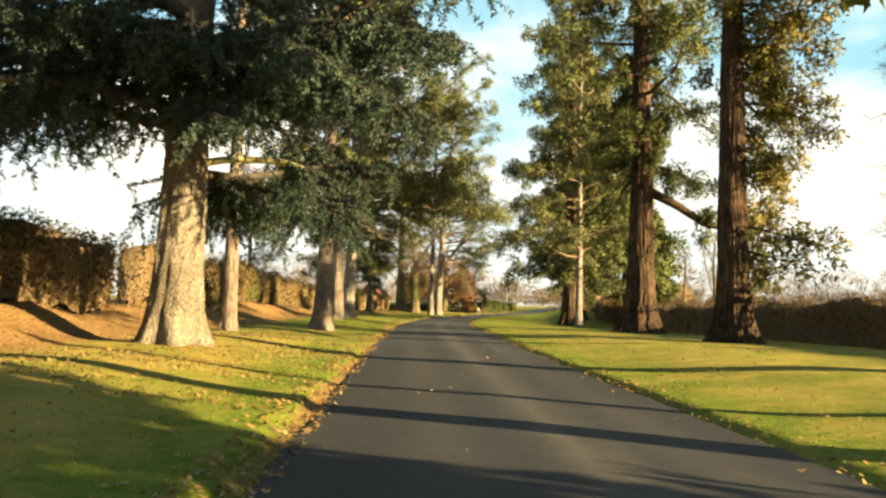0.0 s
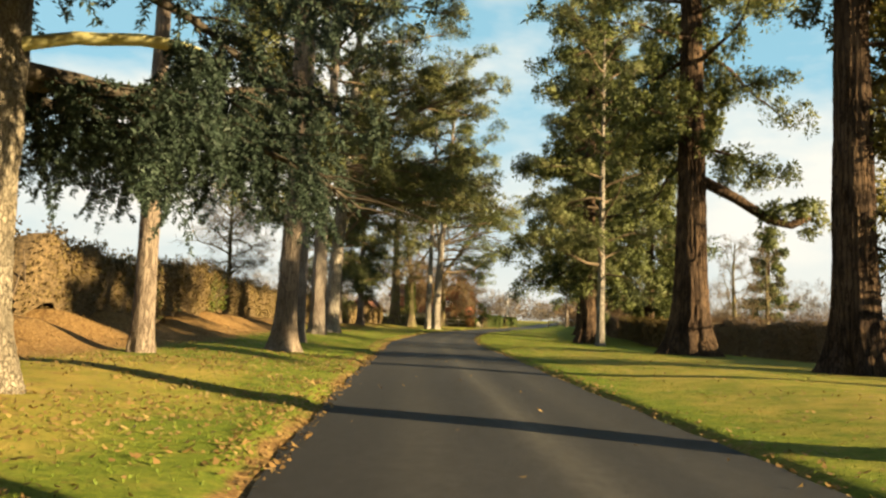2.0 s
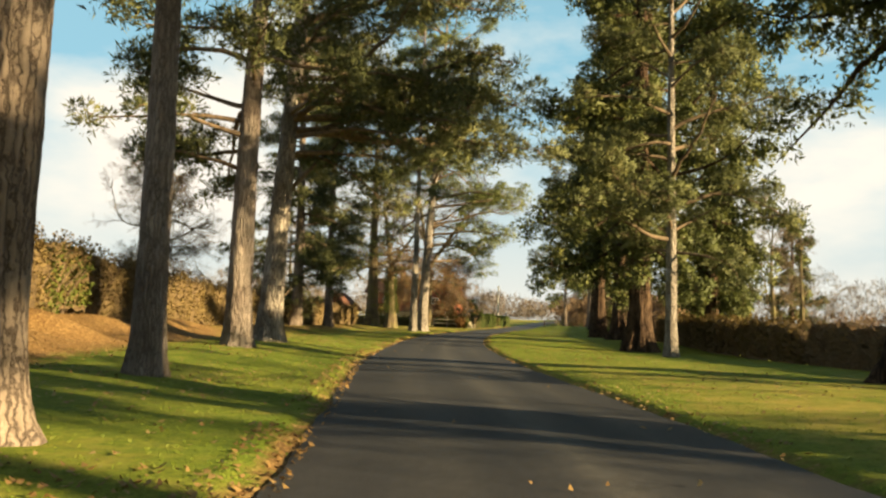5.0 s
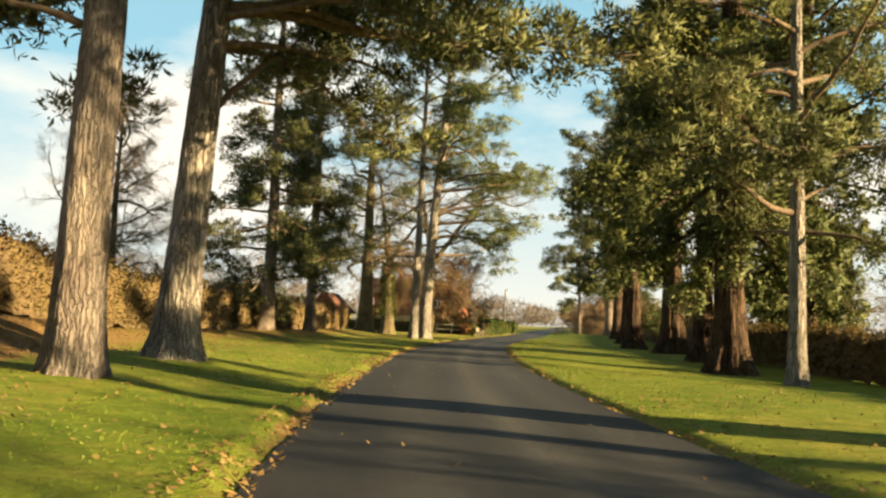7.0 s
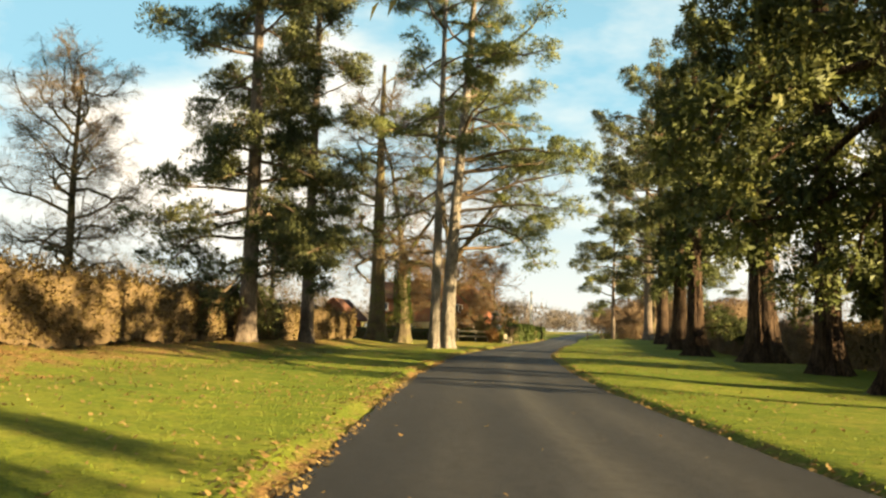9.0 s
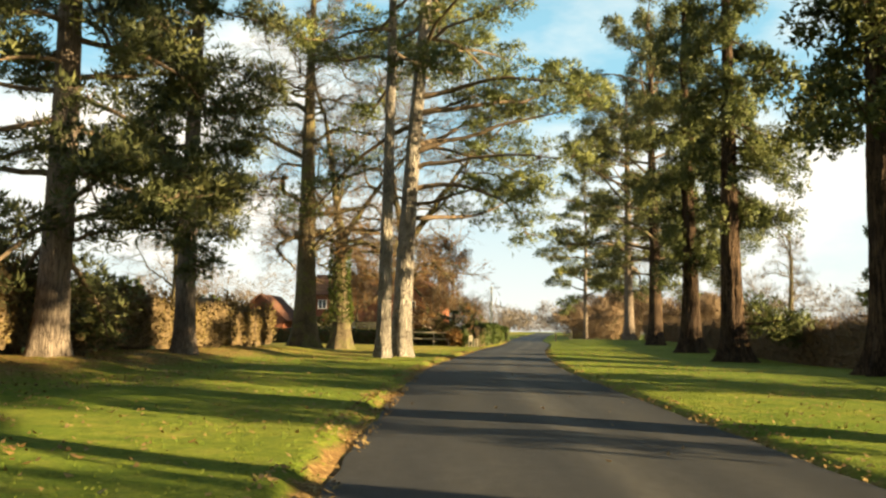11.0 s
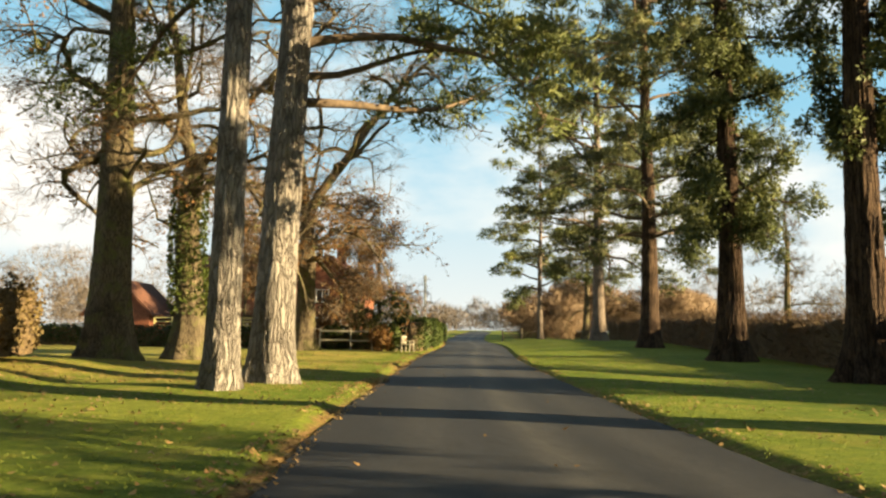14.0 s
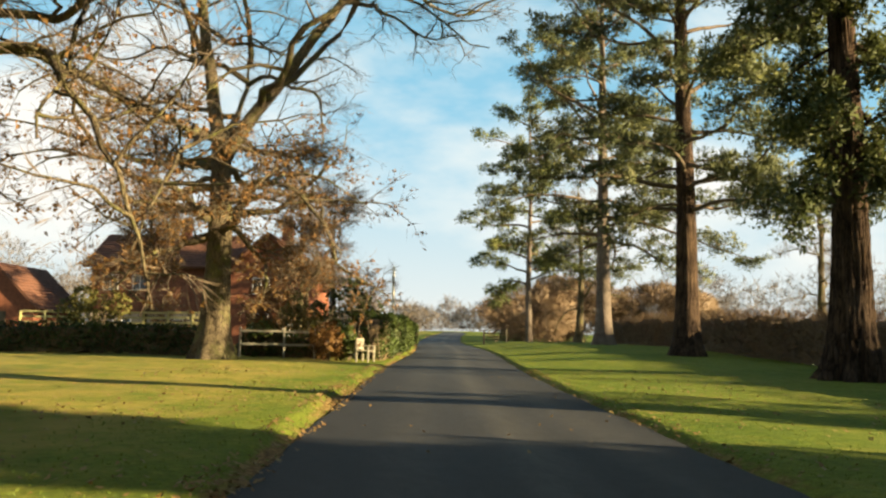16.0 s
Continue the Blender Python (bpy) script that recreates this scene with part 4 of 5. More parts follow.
pine(-5.6, 41.5, 0.56, 24.0, 7.0, 4.7, 14, bark_mat=PINK_BARK, label="slim pale-barked pine in the verge", limbs=38, side=WEST, dens=1.25, top_reach=0.7)
pine(-6.45, 52.9, 0.80, 25.0, 7.6, 6.0, 15, lean=(0.02, 0), fine_bark=True, label="tall pine with a pinkish sunlit trunk", limbs=30, top_reach=0.7, bark_mat=PINK_BARK, extra=[(5.4, WEST - 0.2, 0.3, 3.6, -0.2), (6.0, WEST + 0.3, 0.1, 4.0, -0.3), (6.5, WEST - 0.5, 0.1, 4.4, -0.3), (7.0, WEST, 0.0, 4.6, -0.2), (7.5, WEST + 0.4, 0.0, 4.6, -0.2)])
pine(-6.4, 58.1, 0.86, 25.0, 7.6, 9.0, 16, lean=(0.055, 0.0), fine_bark=True, label="leaning pine with a pale forked trunk", limbs=42, dens=1.0, bark_mat=PALE_BARK, side=EAST, top_reach=0.7,
     extra=[(5.2, EAST - 0.3, 0.95, 5.0, 0.2), (7.0, EAST - 0.1, 0.1, 6.0, -0.5), (7.6, EAST + 0.35, 0.1, 6.5, -0.6), (6.9, EAST - 0.45, 0.15, 5.0, -0.5),
            (7.9, EAST, 0.05, 8.0, -0.3), (8.4, EAST - 0.35, 0.05, 8.0, -0.35), (8.3, EAST + 0.45, 0.0, 8.0, -0.3), (9.0, EAST + 0.1, 0.0, 9.0, -0.3), (9.5, EAST - 0.2, 0.0, 8.5, -0.3)], flare=0.6)
pine(-9.45, 87.6, 0.85, 23.0, 2.6, 4.8, 17, label="dark pine with low needle-laden boughs", limbs=60, el0=-0.2, top_reach=0.75, dens=1.2)
pine(-7.9, 95.5, 0.75, 23.0, 4.2, 3.4, 18, label="dark-stemmed pine with drooping needle clumps", limbs=50, el0=-0.05, top_reach=0.75, dens=1.2)
bare_tree(-5.1, 112.0, 1.3, 21.0, 4.0, 9.5, 19, "leafless old oak with crooked spreading limbs", limbs=20, leaves=0.2, leaf_top=9, fine=3, twigs=0.7, el=0.32, sag=-0.15, boughs=[(10.4, WEST - 0.1, 0.55, 9.5, -0.7), (6.3, WEST + 0.2, -0.05, 6.5, -0.5), (8.0, WEST - 0.5, 0.3, 7.0, -0.5), (7.2, EAST + 0.4, 0.2, 6.0, -0.4), (13.0, WEST + 0.2, 0.9, 8.0, -0.4)])
bare_tree(-3.3, 115.9, 1.1, 20.0, 4.5, 8.5, 20, "leafless oak with an ivy-clad trunk", limbs=20, ivy=6.5, leaves=0.25, leaf_top=8, fine=3, twigs=0.7, el=0.35, sag=-0.15, boughs=[(7.0, WEST, 0.2, 6.0, -0.5), (6.4, EAST, 0.3, 6.0, -0.5)], split=(7.2, [(EAST, 0.95, 9.0, 0.2), (WEST - 0.6, 1.25, 12.0, 0.24)]))
pine(-0.95, 102.2, 0.66, 28.0, 12.0, 5.8, 21, fine_bark=True, label="slender pine with flaking pale bark", limbs=22, bark_mat=PALE_BARK, leaf=PALE_LEAF, lean=(0.012, 0), dens=1.0, top_reach=0.7)
pine(-0.1, 105.1, 0.98, 30.0, 9.5, 9.0, 22, side=EAST, fine_bark=True, label="big leaning pine with plated pale bark", limbs=36, bark_mat=PALE_BARK, leaf=PALE_LEAF, lean=(0.055, 0.0), dens=0.9, top_reach=0.7,
     extra=[(6.6, EAST - 0.25, 0.1, 7.5, -0.2), (8.0, EAST + 0.1, 0.2, 8.0, -0.45), (7.2, EAST - 0.5, 0.25, 6.0, -0.1), (9.0, EAST + 0.3, 0.3, 7.5, -0.6)], flare=0.5)
bare_tree(0.9, 129.6, 1.1, 22.0, 5.2, 12.5, 23, "spreading oak holding rusty leaves by the garden hedge", limbs=36, leaves=0.85, leaf_top=9.0, fine=3, twigs=0.8, split=(7.6, [(EAST, 1.1, 15.0, 0.3), (WEST, 1.45, 15.0, 0.3), (NORTH, 0.8, 9.0, 0.16)]), sag=-0.25, el=0.3,
          boughs=[(7.0, WEST + 0.2, 0.05, 9.0, 0.1), (6.2, WEST - 0.2, 0.0, 9.0, -0.1), (5.0, WEST - 0.5, 0.1, 8.0, -0.5), (4.6, SOUTH - 0.4, 0.3, 5.0, -0.7), (4.8, EAST + 0.6, 0.3, 5.0, -0.7), (4.4, WEST - 0.2, 0.3, 5.0, -0.7)])

# right of the drive
flank = [(3.6 + 0.95 * i, EAST + 0.5 * math.sin(2.1 * i), -0.2, 2.6 + 0.8 * math.sin(1.3 * i) + 0.05 * i, 0.15) for i in range(11)]
sequoia(11.0, 31.8, 1.25, 30.0, 9.5, 4.4, 31, cloak=0.8, side=EAST, extra=flank, leaf=BRONZE_LEAF, limbs=24, label="giant sequoia with bronzed sprays along one flank")
sequoia(11.1, 46.6, 1.6, 32.0, 8.8, 6.2, 32, cloak=1.5, limbs=48, low_limbs=[([(0.4, -0.1, 8.0), (1.9, -0.3, 7.2), (3.4, -0.5, 6.2), (4.4, -0.5, 6.0), (5.2, -0.5, 6.4)], 0.28, 0.15)],
        label="giant sequoia with a buttressed foot and elbowed limb", flare=0.8)
pine(11.0, 65.9, 0.6, 22.0, 4.6, 6.2, 33, label="slender pale-stemmed pine in the lawn", limbs=34, bark_mat=PALE_BARK, top_reach=0.8, dens=1.1)
sequoia(11.3, 72.2, 1.25, 33.0, 5.8, 7.2, 34, limbs=58, label="broad sequoia clothed low with dense sprays", coarse="far")
sequoia(15.2, 91.2, 1.4, 30.0, 8.6, 5.2, 35, cloak=1.0, limbs=46, label="sequoia with split buttress roots and low boughs", coarse="far")
sequoia(17.8, 79.0, 0.9, 26.0, 3.0, 5.0, 40, limbs=50, label="bushy dark evergreen clothed low with boughs", coarse="far")
sequoia(13.4, 81.0, 1.0, 28.0, 5.4, 6.2, 49, limbs=44, label="sequoia half hidden among its neighbours", coarse="far")
sequoia(60.0, 158.0, 1.0, 20.0, 2.0, 5.0, 59, limbs=26, coarse=True, label="lone dark conifer far across the field")
sequoia(24.6, 95.2, 0.6, 12.5, 0.6, 2.9, 47, limbs=40, coarse=True, label="dense evergreen beyond the thorn hedge")
sequoia(17.3, 107.8, 1.25, 25.0, 7.2, 4.4, 36, cloak=1.0, side=EAST, extra=[(2.6, EAST, 0.0, 4.2, -0.3), (3.2, EAST - 0.6, -0.1, 4.0, -0.2), (2.0, EAST + 0.4, 0.0, 3.6, -0.2)], label="dark-trunked sequoia with a low leafy bough", limbs=34, dens=1.1)
sequoia(20.2, 121.0, 1.3, 25.0, 6.0, 5.0, 37, cloak=1.0, label="tall sequoia beside the thorn hedge", limbs=44, dens=1.3)
pine(23.2, 136.6, 1.25, 28.0, 7.0, 8.0, 38, label="stout dark pine with broad needle clumps", limbs=56, bark_mat=SEQUOIA_BARK, flare=0.6, top_reach=0.75, dens=0.85, coarse="far")
pine(26.8, 155.3, 1.2, 27.0, 7.5, 9.5, 39, label="stout pine with a flared pale foot", limbs=52, flare=0.6, top_reach=0.75, dens=0.75, coarse="far")
pine(25.3, 168.0, 0.6, 20.0, 5.0, 6.5, 41, label="slender pine at the bend of the drive", limbs=28, leaf=PALE_LEAF, top_reach=0.6, coarse="far")
# trees beside the start of the drive, whose shadows cross it
sequoia(9.4, 15.0, 0.9, 24.0, 11.8, 4.2, 42, limbs=46, dens=1.3, coarse=True)
pine(9.2, 8.3, 0.34, 17.0, 9.0, 2.6, 43, limbs=12, coarse=True)
pine(9.6, 5.0, 0.75, 22.0, 8.5, 4.4, 44, limbs=34, coarse=True)
sequoia(10.2, -1.4, 1.3, 24.0, 2.2, 5.2, 45, limbs=64, dens=1.5, coarse=True)

# trees behind the hedges
# Added out of view so that its crown shades the grey-barked pine opposite.
pine(25.0, 17.5, 0.9, 20.0, 8.6, 4.6, 56, limbs=34, coarse=True, label="unseen dark pine behind the field hedge, added for its shade")
bare_tree(21.5, 24.5, 0.8, 16.0, 3.0, 8.5, 48, "bare spreading oak behind the thorn hedge", limbs=20, el=0.35, twigs=0.8)
bare_tree(24.0, 36.6, 0.9, 17.0, 3.0, 10.0, 51, "bare oak behind the field hedge", limbs=18, el=0.4, twigs=0.8)
bare_tree(58.0, 98.0, 0.8, 15.0, 3.0, 8.0, 52, "bare oak out in the field", limbs=12, twigs=0.6)
bare_tree(-22.8, 100.0, 0.7, 16.0, 2.4, 9.0, 53, "bare ash behind the hedge", limbs=34, name="ash_tree", el=0.45, twigs=0.9, fine=4)
bare_tree(40.0, 120.0, 0.7, 13.0, 2.5, 7.0, 54, "bare oak beyond the thorn hedge", limbs=12, twigs=0.6)
bare_tree(50.0, 134.0, 0.8, 14.0, 3.0, 8.0, 57, "bare oak in the field hedgerow", limbs=14, twigs=0.6)
bare_tree(47.0, 158.0, 0.8, 13.0, 3.0, 7.0, 58, "bare ash beyond the thorn hedge", limbs=14, twigs=0.6, name="ash_tree")
bare_tree(33.0, 176.0, 0.8, 15.0, 3.0, 8.0, 55, "bare oak at the bend", limbs=14, leaves=0.2, twigs=0.6)


def offset_line(s, y0, y1, step=4.0):
    return [(float(road_x(y)) + s + 0.25 * math.sin(y * 0.31), float(y)) for y in np.arange(y0, y1 + 0.1, step)]


hedge("beech_hedge", offset_line(-12.2, -6, 33), 2.6, 1.5, HEDGE_LEAF, 61, "tall brown beech hedge on a leafy bank", dens=1.3, stem_gap=0.4, low=0.4, size=0.1, wide=0.045)
hedge("mixed_hedge", offset_line(-12.2, 33, 62), 2.5, 1.6, HEDGE_LEAF, 62, "clipped mixed hedge, brown with green patches", dens=1.0, stem_gap=0.5, low=0.3, size=0.1, wide=0.05)
hedge("holly_hedge", offset_line(-12.3, 40, 44), 2.35, 1.75, GREEN_HEDGE, 63, "green holly growing through the hedge", dens=1.3, size=0.13, wide=0.07, core=False)
hedge("holly_hedge", offset_line(-12.2, 52, 56), 2.3, 1.75, IVY, 60, "yellow-green ivy swathing the hedge", dens=1.3, size=0.13, wide=0.07, core=False)
hedge("beech_hedge", offset_line(-13.0, 62, 92), 2.5, 1.5, HEDGE_LEAF, 64, "sunlit orange beech hedge on the bank", dens=0.9, low=0.3, size=0.12, wide=0.055)
hedge("wild_hedge", offset_line(-13.2, 91, 112), 2.1, 1.9, HEDGE_LEAF, 65, "overgrown brown hedge behind the pines", dens=0.9, lumpy=0.55, size=0.13, wide=0.06)
hedge("thorn_hedge", offset_line(16.8, 8, 64), 2.1, 1.7, THORN_LEAF, 66, "bare brown thorn hedge along the field", dens=0.55, size=0.3, wide=0.022, low=0.05, lumpy=0.3)
hedge("field_hedge", offset_line(16.4, 64, 92), 2.1, 1.7, HEDGE_LEAF, 67, "olive-brown field hedge behind the sequoias", dens=0.8, size=0.14, wide=0.06, low=0.1, lumpy=0.3)
hedge("thorn_hedge", offset_line(16.2, 92, 172), 2.3, 1.7, THORN_LEAF, 68, "bare brown thorn hedge along the field", lumpy=0.25, dens=0.6, size=0.32, wide=0.024, low=0.05)

# ---- distance ----
def far_wood():
    rng = np.random.default_rng(71)
    belts = {True: [], False: []}
    for a in np.arange(-80, 100, 1.3):
        d = rng.uniform(190, 300) if -12 < a < 24 else rng.uniform(115, 210)
        cx, cy = 10 + d * math.sin(radians(a)), 95 + d * math.cos(radians(a))
        w, h = rng.uniform(4, 9), rng.uniform(5, 11) if -12 < a < 24 else rng.uniform(8, 14)
        k = 260 if -22 < a < 28 else 150
        p = unit(rng, k) * np.array([w, w, h * 0.52]) * rng.uniform(0.4, 1, (k, 1)) ** 0.5 + np.array([cx, cy, h * 0.5])
        p[:, 2] += land(np.full(k, cx), np.full(k, cy))
        belts[d > 190].append(p)
    pieces = []
    for far, points in belts.items():
        p = np.concatenate(points)
        pieces.append(sprays(p, np.tile([0, 0, 0.6], (len(p), 1)), rng, *((4, 2.4, 0.16) if far else (7, 1.5, 0.075)), 1.0))
    v, f = joined(pieces)
    ob = np_part("distant_wood", v, f, FAR_WOOD, kind="stuff")
    tagged(ob, "hazy brown winter woods on the skyline", "woods")


far_wood()


# ---- the garden by the bend ----
def bench(x, y, turn):
    ob = thing("garden_bench", x, y, float(land(x, y)), "weathered pale wooden bench beside the clipped hedge", "bench")
    ob.rotation_euler = (0, 0, turn)
    for lx in (-0.6, 0.6):
        part("leg", box_bm((0.07, 0.07, 0.6), (lx, -0.22, 0.3)), GREY_WOOD, ob)
        part("leg", box_bm((0.07, 0.07, 0.88), (lx, 0.22, 0.44)), GREY_WOOD, ob)
        part("armrest", box_bm((0.09, 0.55, 0.04), (lx, -0.02, 0.62)), GREY_WOOD, ob)
    for i in range(4):
        part("seat_slat", box_bm((1.3, 0.1, 0.03), (0, -0.2 + i * 0.125, 0.43)), GREY_WOOD, ob)
    part("top_rail", box_bm((1.3, 0.05, 0.09), (0, 0.22, 0.86)), GREY_WOOD, ob)
    part("lower_rail", box_bm((1.3, 0.05, 0.06), (0, 0.22, 0.52)), GREY_WOOD, ob)
    for i in range(9):
        part("back_slat", box_bm((0.05, 0.02, 0.32), (-0.52 + i * 0.13, 0.22, 0.69), 0.004), GREY_WOOD, ob)


def rail_fence(name, points, height, rails, mat, label, post=0.1):
    mx, my = points[len(points) // 2]
    z0 = float(land(mx, my))
    ob = thing(name, mx, my, z0, label, "fence")
    for px, py in points:
        part("post", box_bm((post, post, height + 0.2), (px - mx, py - my, float(land(px, py)) - z0 + height / 2 - 0.1), 0.015), mat, ob)
    for (ax, ay), (bx, by) in zip(points, points[1:]):
        ln, turn = math.hypot(bx - ax, by - ay), math.atan2(by - ay, bx - ax)
        gz = float(land((ax + bx) / 2, (ay + by) / 2)) - z0
        for r in rails:
            part("rail", box_bm((ln + 0.06, 0.045, 0.09), ((ax + bx) / 2 - mx, (ay + by) / 2 - my, gz + r), 0.01, turn), mat, ob)


def prism(w, d, eaves, ridge, at=(0, 0), along="x"):
    """A gabled block: w along x, d along y, ridge along x or y."""
    bm = bmesh.new()
    x0, y0 = at
    if along == "x":
        prof = [(0, 0), (d, 0), (d, eaves), (d / 2, ridge), (0, eaves)]
        rings = [[bm.verts.new((x0 + x, y0 + p, h)) for p, h in prof] for x in (0, w)]
    else:
        prof = [(0, 0), (w, 0), (w, eaves), (w / 2, ridge), (0, eaves)]
        rings = [[bm.verts.new((x0 + p, y0 + y, h)) for p, h in prof] for y in (0, d)]
    for ring in rings:
        bm.faces.new(ring)
    for i in range(5):
        j = (i + 1) % 5
        bm.faces.new((rings[0][i], rings[0][j], rings[1][j], rings[1][i]))
    bmesh.ops.recalc_face_normals(bm, faces=bm.faces)
    return bm


def roof_slope(a, b, c, d, thick=0.14):
    """A tiled slab on four corners, with courses stepped down the slope."""
    bm = bmesh.new()
    a, b, c, d = (Vector(p) for p in (a, b, c, d))
    up = (b - a).cross(d - a).normalized()
    if up.z < 0:
        up = -up
    n = 14
    rows = []
    for i in range(n):
        for t, h in ((i / n, thick + 0.035), ((i + 1) / n, thick)):
            rows.append([bm.verts.new(a.lerp(d, t) + up * h), bm.verts.new(b.lerp(c, t) + up * h)])
    low = [[bm.verts.new(a + up * 0.005), bm.verts.new(b + up * 0.005)], [bm.verts.new(d + up * 0.005), bm.verts.new(c + up * 0.005)]]
    for p, q in zip(rows, rows[1:]):
        bm.faces.new((p[0], p[1], q[1], q[0]))
    bm.faces.new((low[0][0], low[0][1], rows[0][1], rows[0][0]))
    bm.faces.new((rows[-1][0], rows[-1][1], low[1][1], low[1][0]))
    bm.faces.new((low[0][0], low[1][0], low[1][1], low[0][1]))
    for k in (0, 1):
        bm.faces.new([low[0][k]] + [r[k] for r in rows] + [low[1][k]])
    bmesh.ops.recalc_face_normals(bm, faces=bm.faces)
    return bm


def window(parent, x, y, z, w, h, turn=0.0):
    fr = part("window", box_bm((w + 0.14, 0.1, 0.07), (x, y - 0.02, z + h / 2), 0.005), WHITE, parent, "white painted window")
    part("window_sill", box_bm((w + 0.24, 0.2, 0.06), (x, y - 0.05, z - h / 2 - 0.03), 0.005), WHITE, fr)
    for sx in (-w / 2 - 0.03, 0, w / 2 + 0.03):
        part("mullion", box_bm((0.07, 0.09, h), (x + sx, y - 0.02, z), 0.005), WHITE, fr)
    for sx in (-w / 4, w / 4):
        part("pane", box_bm((w / 2 - 0.01, 0.03, h), (x + sx, y - 0.005, z), 0), GLASS, fr)


def chimney(parent, x, y, z0, z1, w=0.7):
    ch = part("chimney", box_bm((w, w * 0.8, z1 - z0), (x, y, (z0 + z1) / 2), 0.02), BRICK, parent)
    part("chimney_cap", box_bm((w + 0.12, w * 0.8 + 0.12, 0.16), (x, y, z1 - 0.1), 0.02), BRICK, ch)
    for o in (-0.16, 0.16):
        bm = bmesh.new()
        bmesh.ops.create_cone(bm, segments=12, radius1=0.12, radius2=0.1, depth=0.4, cap_ends=True)
        bmesh.ops.translate(bm, vec=(x + o, y, z1 + 0.16), verts=bm.verts)
        part("chimney_pot", bm, TILE, ch)


def house():
    x, y = -7.7, 152.6
    ob = thing("house", x, y, float(land(0, 152)) - 0.1, "red brick and tile-hung country house behind the oak", "house")
    ob.rotation_euler = (0, 0, radians(-13))
    part("wall", box_bm((8.6, 6.6, 1.95), (4.3, 3.3, 0.97), 0.01), RENDER, ob, "pale rendered ground floor")
    up = prism(8.6, 6.6, 2.75, 5.0)
    bmesh.ops.translate(up, vec=(0, 0, 1.955), verts=up.verts)
    part("wall", up, BRICK, ob, "red tile-hung upper floor")
    part("wall", prism(4.8, 8.2, 4.5, 6.6, (8.62, -0.9), "y"), BRICK, ob, "brick gable wing")
    e, r = 4.6, 6.95
    part("roof", roof_slope((-0.4, -0.45, e), (8.7, -0.45, e), (8.7, 3.3, r), (-0.4, 3.3, r)), TILE, ob)
    part("roof", roof_slope((-0.4, 7.05, e), (8.7, 7.05, e), (8.7, 3.3, r), (-0.4, 3.3, r)), TILE, ob)
    part("roof", roof_slope((8.2, -1.3, 4.25), (8.2, 7.6, 4.25), (11.02, 7.6, 6.65), (11.02, -1.3, 6.65)), TILE, ob)
    part("roof", roof_slope((13.85, -1.3, 4.25), (13.85, 7.6, 4.25), (11.02, 7.6, 6.65), (11.02, -1.3, 6.65)), TILE, ob)
    chimney(ob, 11.4, 2.6, 5.6, 8.0)
    chimney(ob, 4.6, 3.4, 6.2, 7.9, 0.6)
    chimney(ob, 13.6, 3.2, 3.5, 5.8, 0.6)
    for wx in (1.2, 3.0):
        window(ob, wx, -0.005, 3.75, 0.8, 0.85)
    for wx in (2.0, 5.2):
        window(ob, wx, -0.005, 1.1, 1.0, 0.9)
    for wz in (3.6, 1.5):
        window(ob, 10.6, -0.905, wz, 0.9, 0.9)
    part("door", box_bm((0.9, 0.08, 1.9), (12.4, -0.91, 1.0), 0.01), WHITE, ob, "white front door")


def barn():
    ob = thing("barn", -15.0, 151.6, float(land(-12, 152)) - 0.1, "small red-roofed barn beside the garden", "barn")
    ob.rotation_euler = (0, 0, radians(-13))
    part("wall", prism(4.8, 5.5, 2.2, 4.6, (0, 0), "y"), BRICK, ob)
    part("roof", roof_slope((-0.35, -0.3, 1.95), (-0.35, 5.8, 1.95), (2.4, 5.8, 4.65), (2.4, -0.3, 4.65)), TILE, ob)
    part("roof", roof_slope((5.15, -0.3, 1.95), (5.15, 5.8, 1.95), (2.4, 5.8, 4.65), (2.4, -0.3, 4.65)), TILE, ob)
    part("door", box_bm((1.6, 0.08, 1.9), (2.4, -0.01, 0.97), 0.01), DARK_WOOD, ob)


house()
barn()
hedge("box_hedge", [(-26, 140), (-16, 137.6), (-7.6, 135.2), (-2.6, 133.8), (0.6, 132.6)], 1.15, 1.1, GREEN_HEDGE, 81, "low dark clipped hedge round the garden", dens=1.5, size=0.13, wide=0.07, low=0.05, lumpy=0.06)
hedge("box_hedge", [(1.7, 132.5), (3.7, 132.0), (5.1, 131.7)], 0.95, 0.8, GREEN_HEDGE, 82, "low garden hedge behind rustic posts", dens=1.4, size=0.13, wide=0.07, low=0.05, lumpy=0.15)
hedge("yew_hedge", [(7.0, 132.7), (8.3, 137.8), (9.8, 144.3), (10.8, 149.4)], 1.85, 1.7, GREEN_HEDGE, 83, "clipped green hedge along the drive", dens=1.5, size=0.13, wide=0.07, low=0.05, lumpy=0.08)
hedge("yew_hedge", [(12.2, 156.5), (14.0, 164.5), (15.6, 172.5)], 1.7, 1.5, GREEN_HEDGE, 84, "clipped green hedge beyond the garden entrance", dens=1.2, size=0.16, wide=0.09, low=0.05, lumpy=0.05)
rail_fence("post_and_rail_fence", [(-8.3 + 1.11 * i, 140.3 - 0.26 * i) for i in range(9)], 1.75, (1.2, 1.45, 1.68), FENCE_WOOD, "sunlit pale post-and-rail fence behind the hedge")
rail_fence("rustic_fence", [(1.8, 131.7), (3.45, 131.3), (4.6, 131.0)], 1.15, (0.5, 1.0), GREY_WOOD, "rustic grey garden fence", 0.08)
bench(6.5, 130.6, radians(72))
shrub("garden_shrub", 5.0, 130.7, 0.65, 1.35, RUST_LEAF, 91, "orange-leaved garden shrub behind the fence", dens=1.6)
shrub("garden_shrub", 4.1, 132.3, 0.9, 2.3, BRONZE_LEAF, 92, "bronze garden shrub behind the fence")
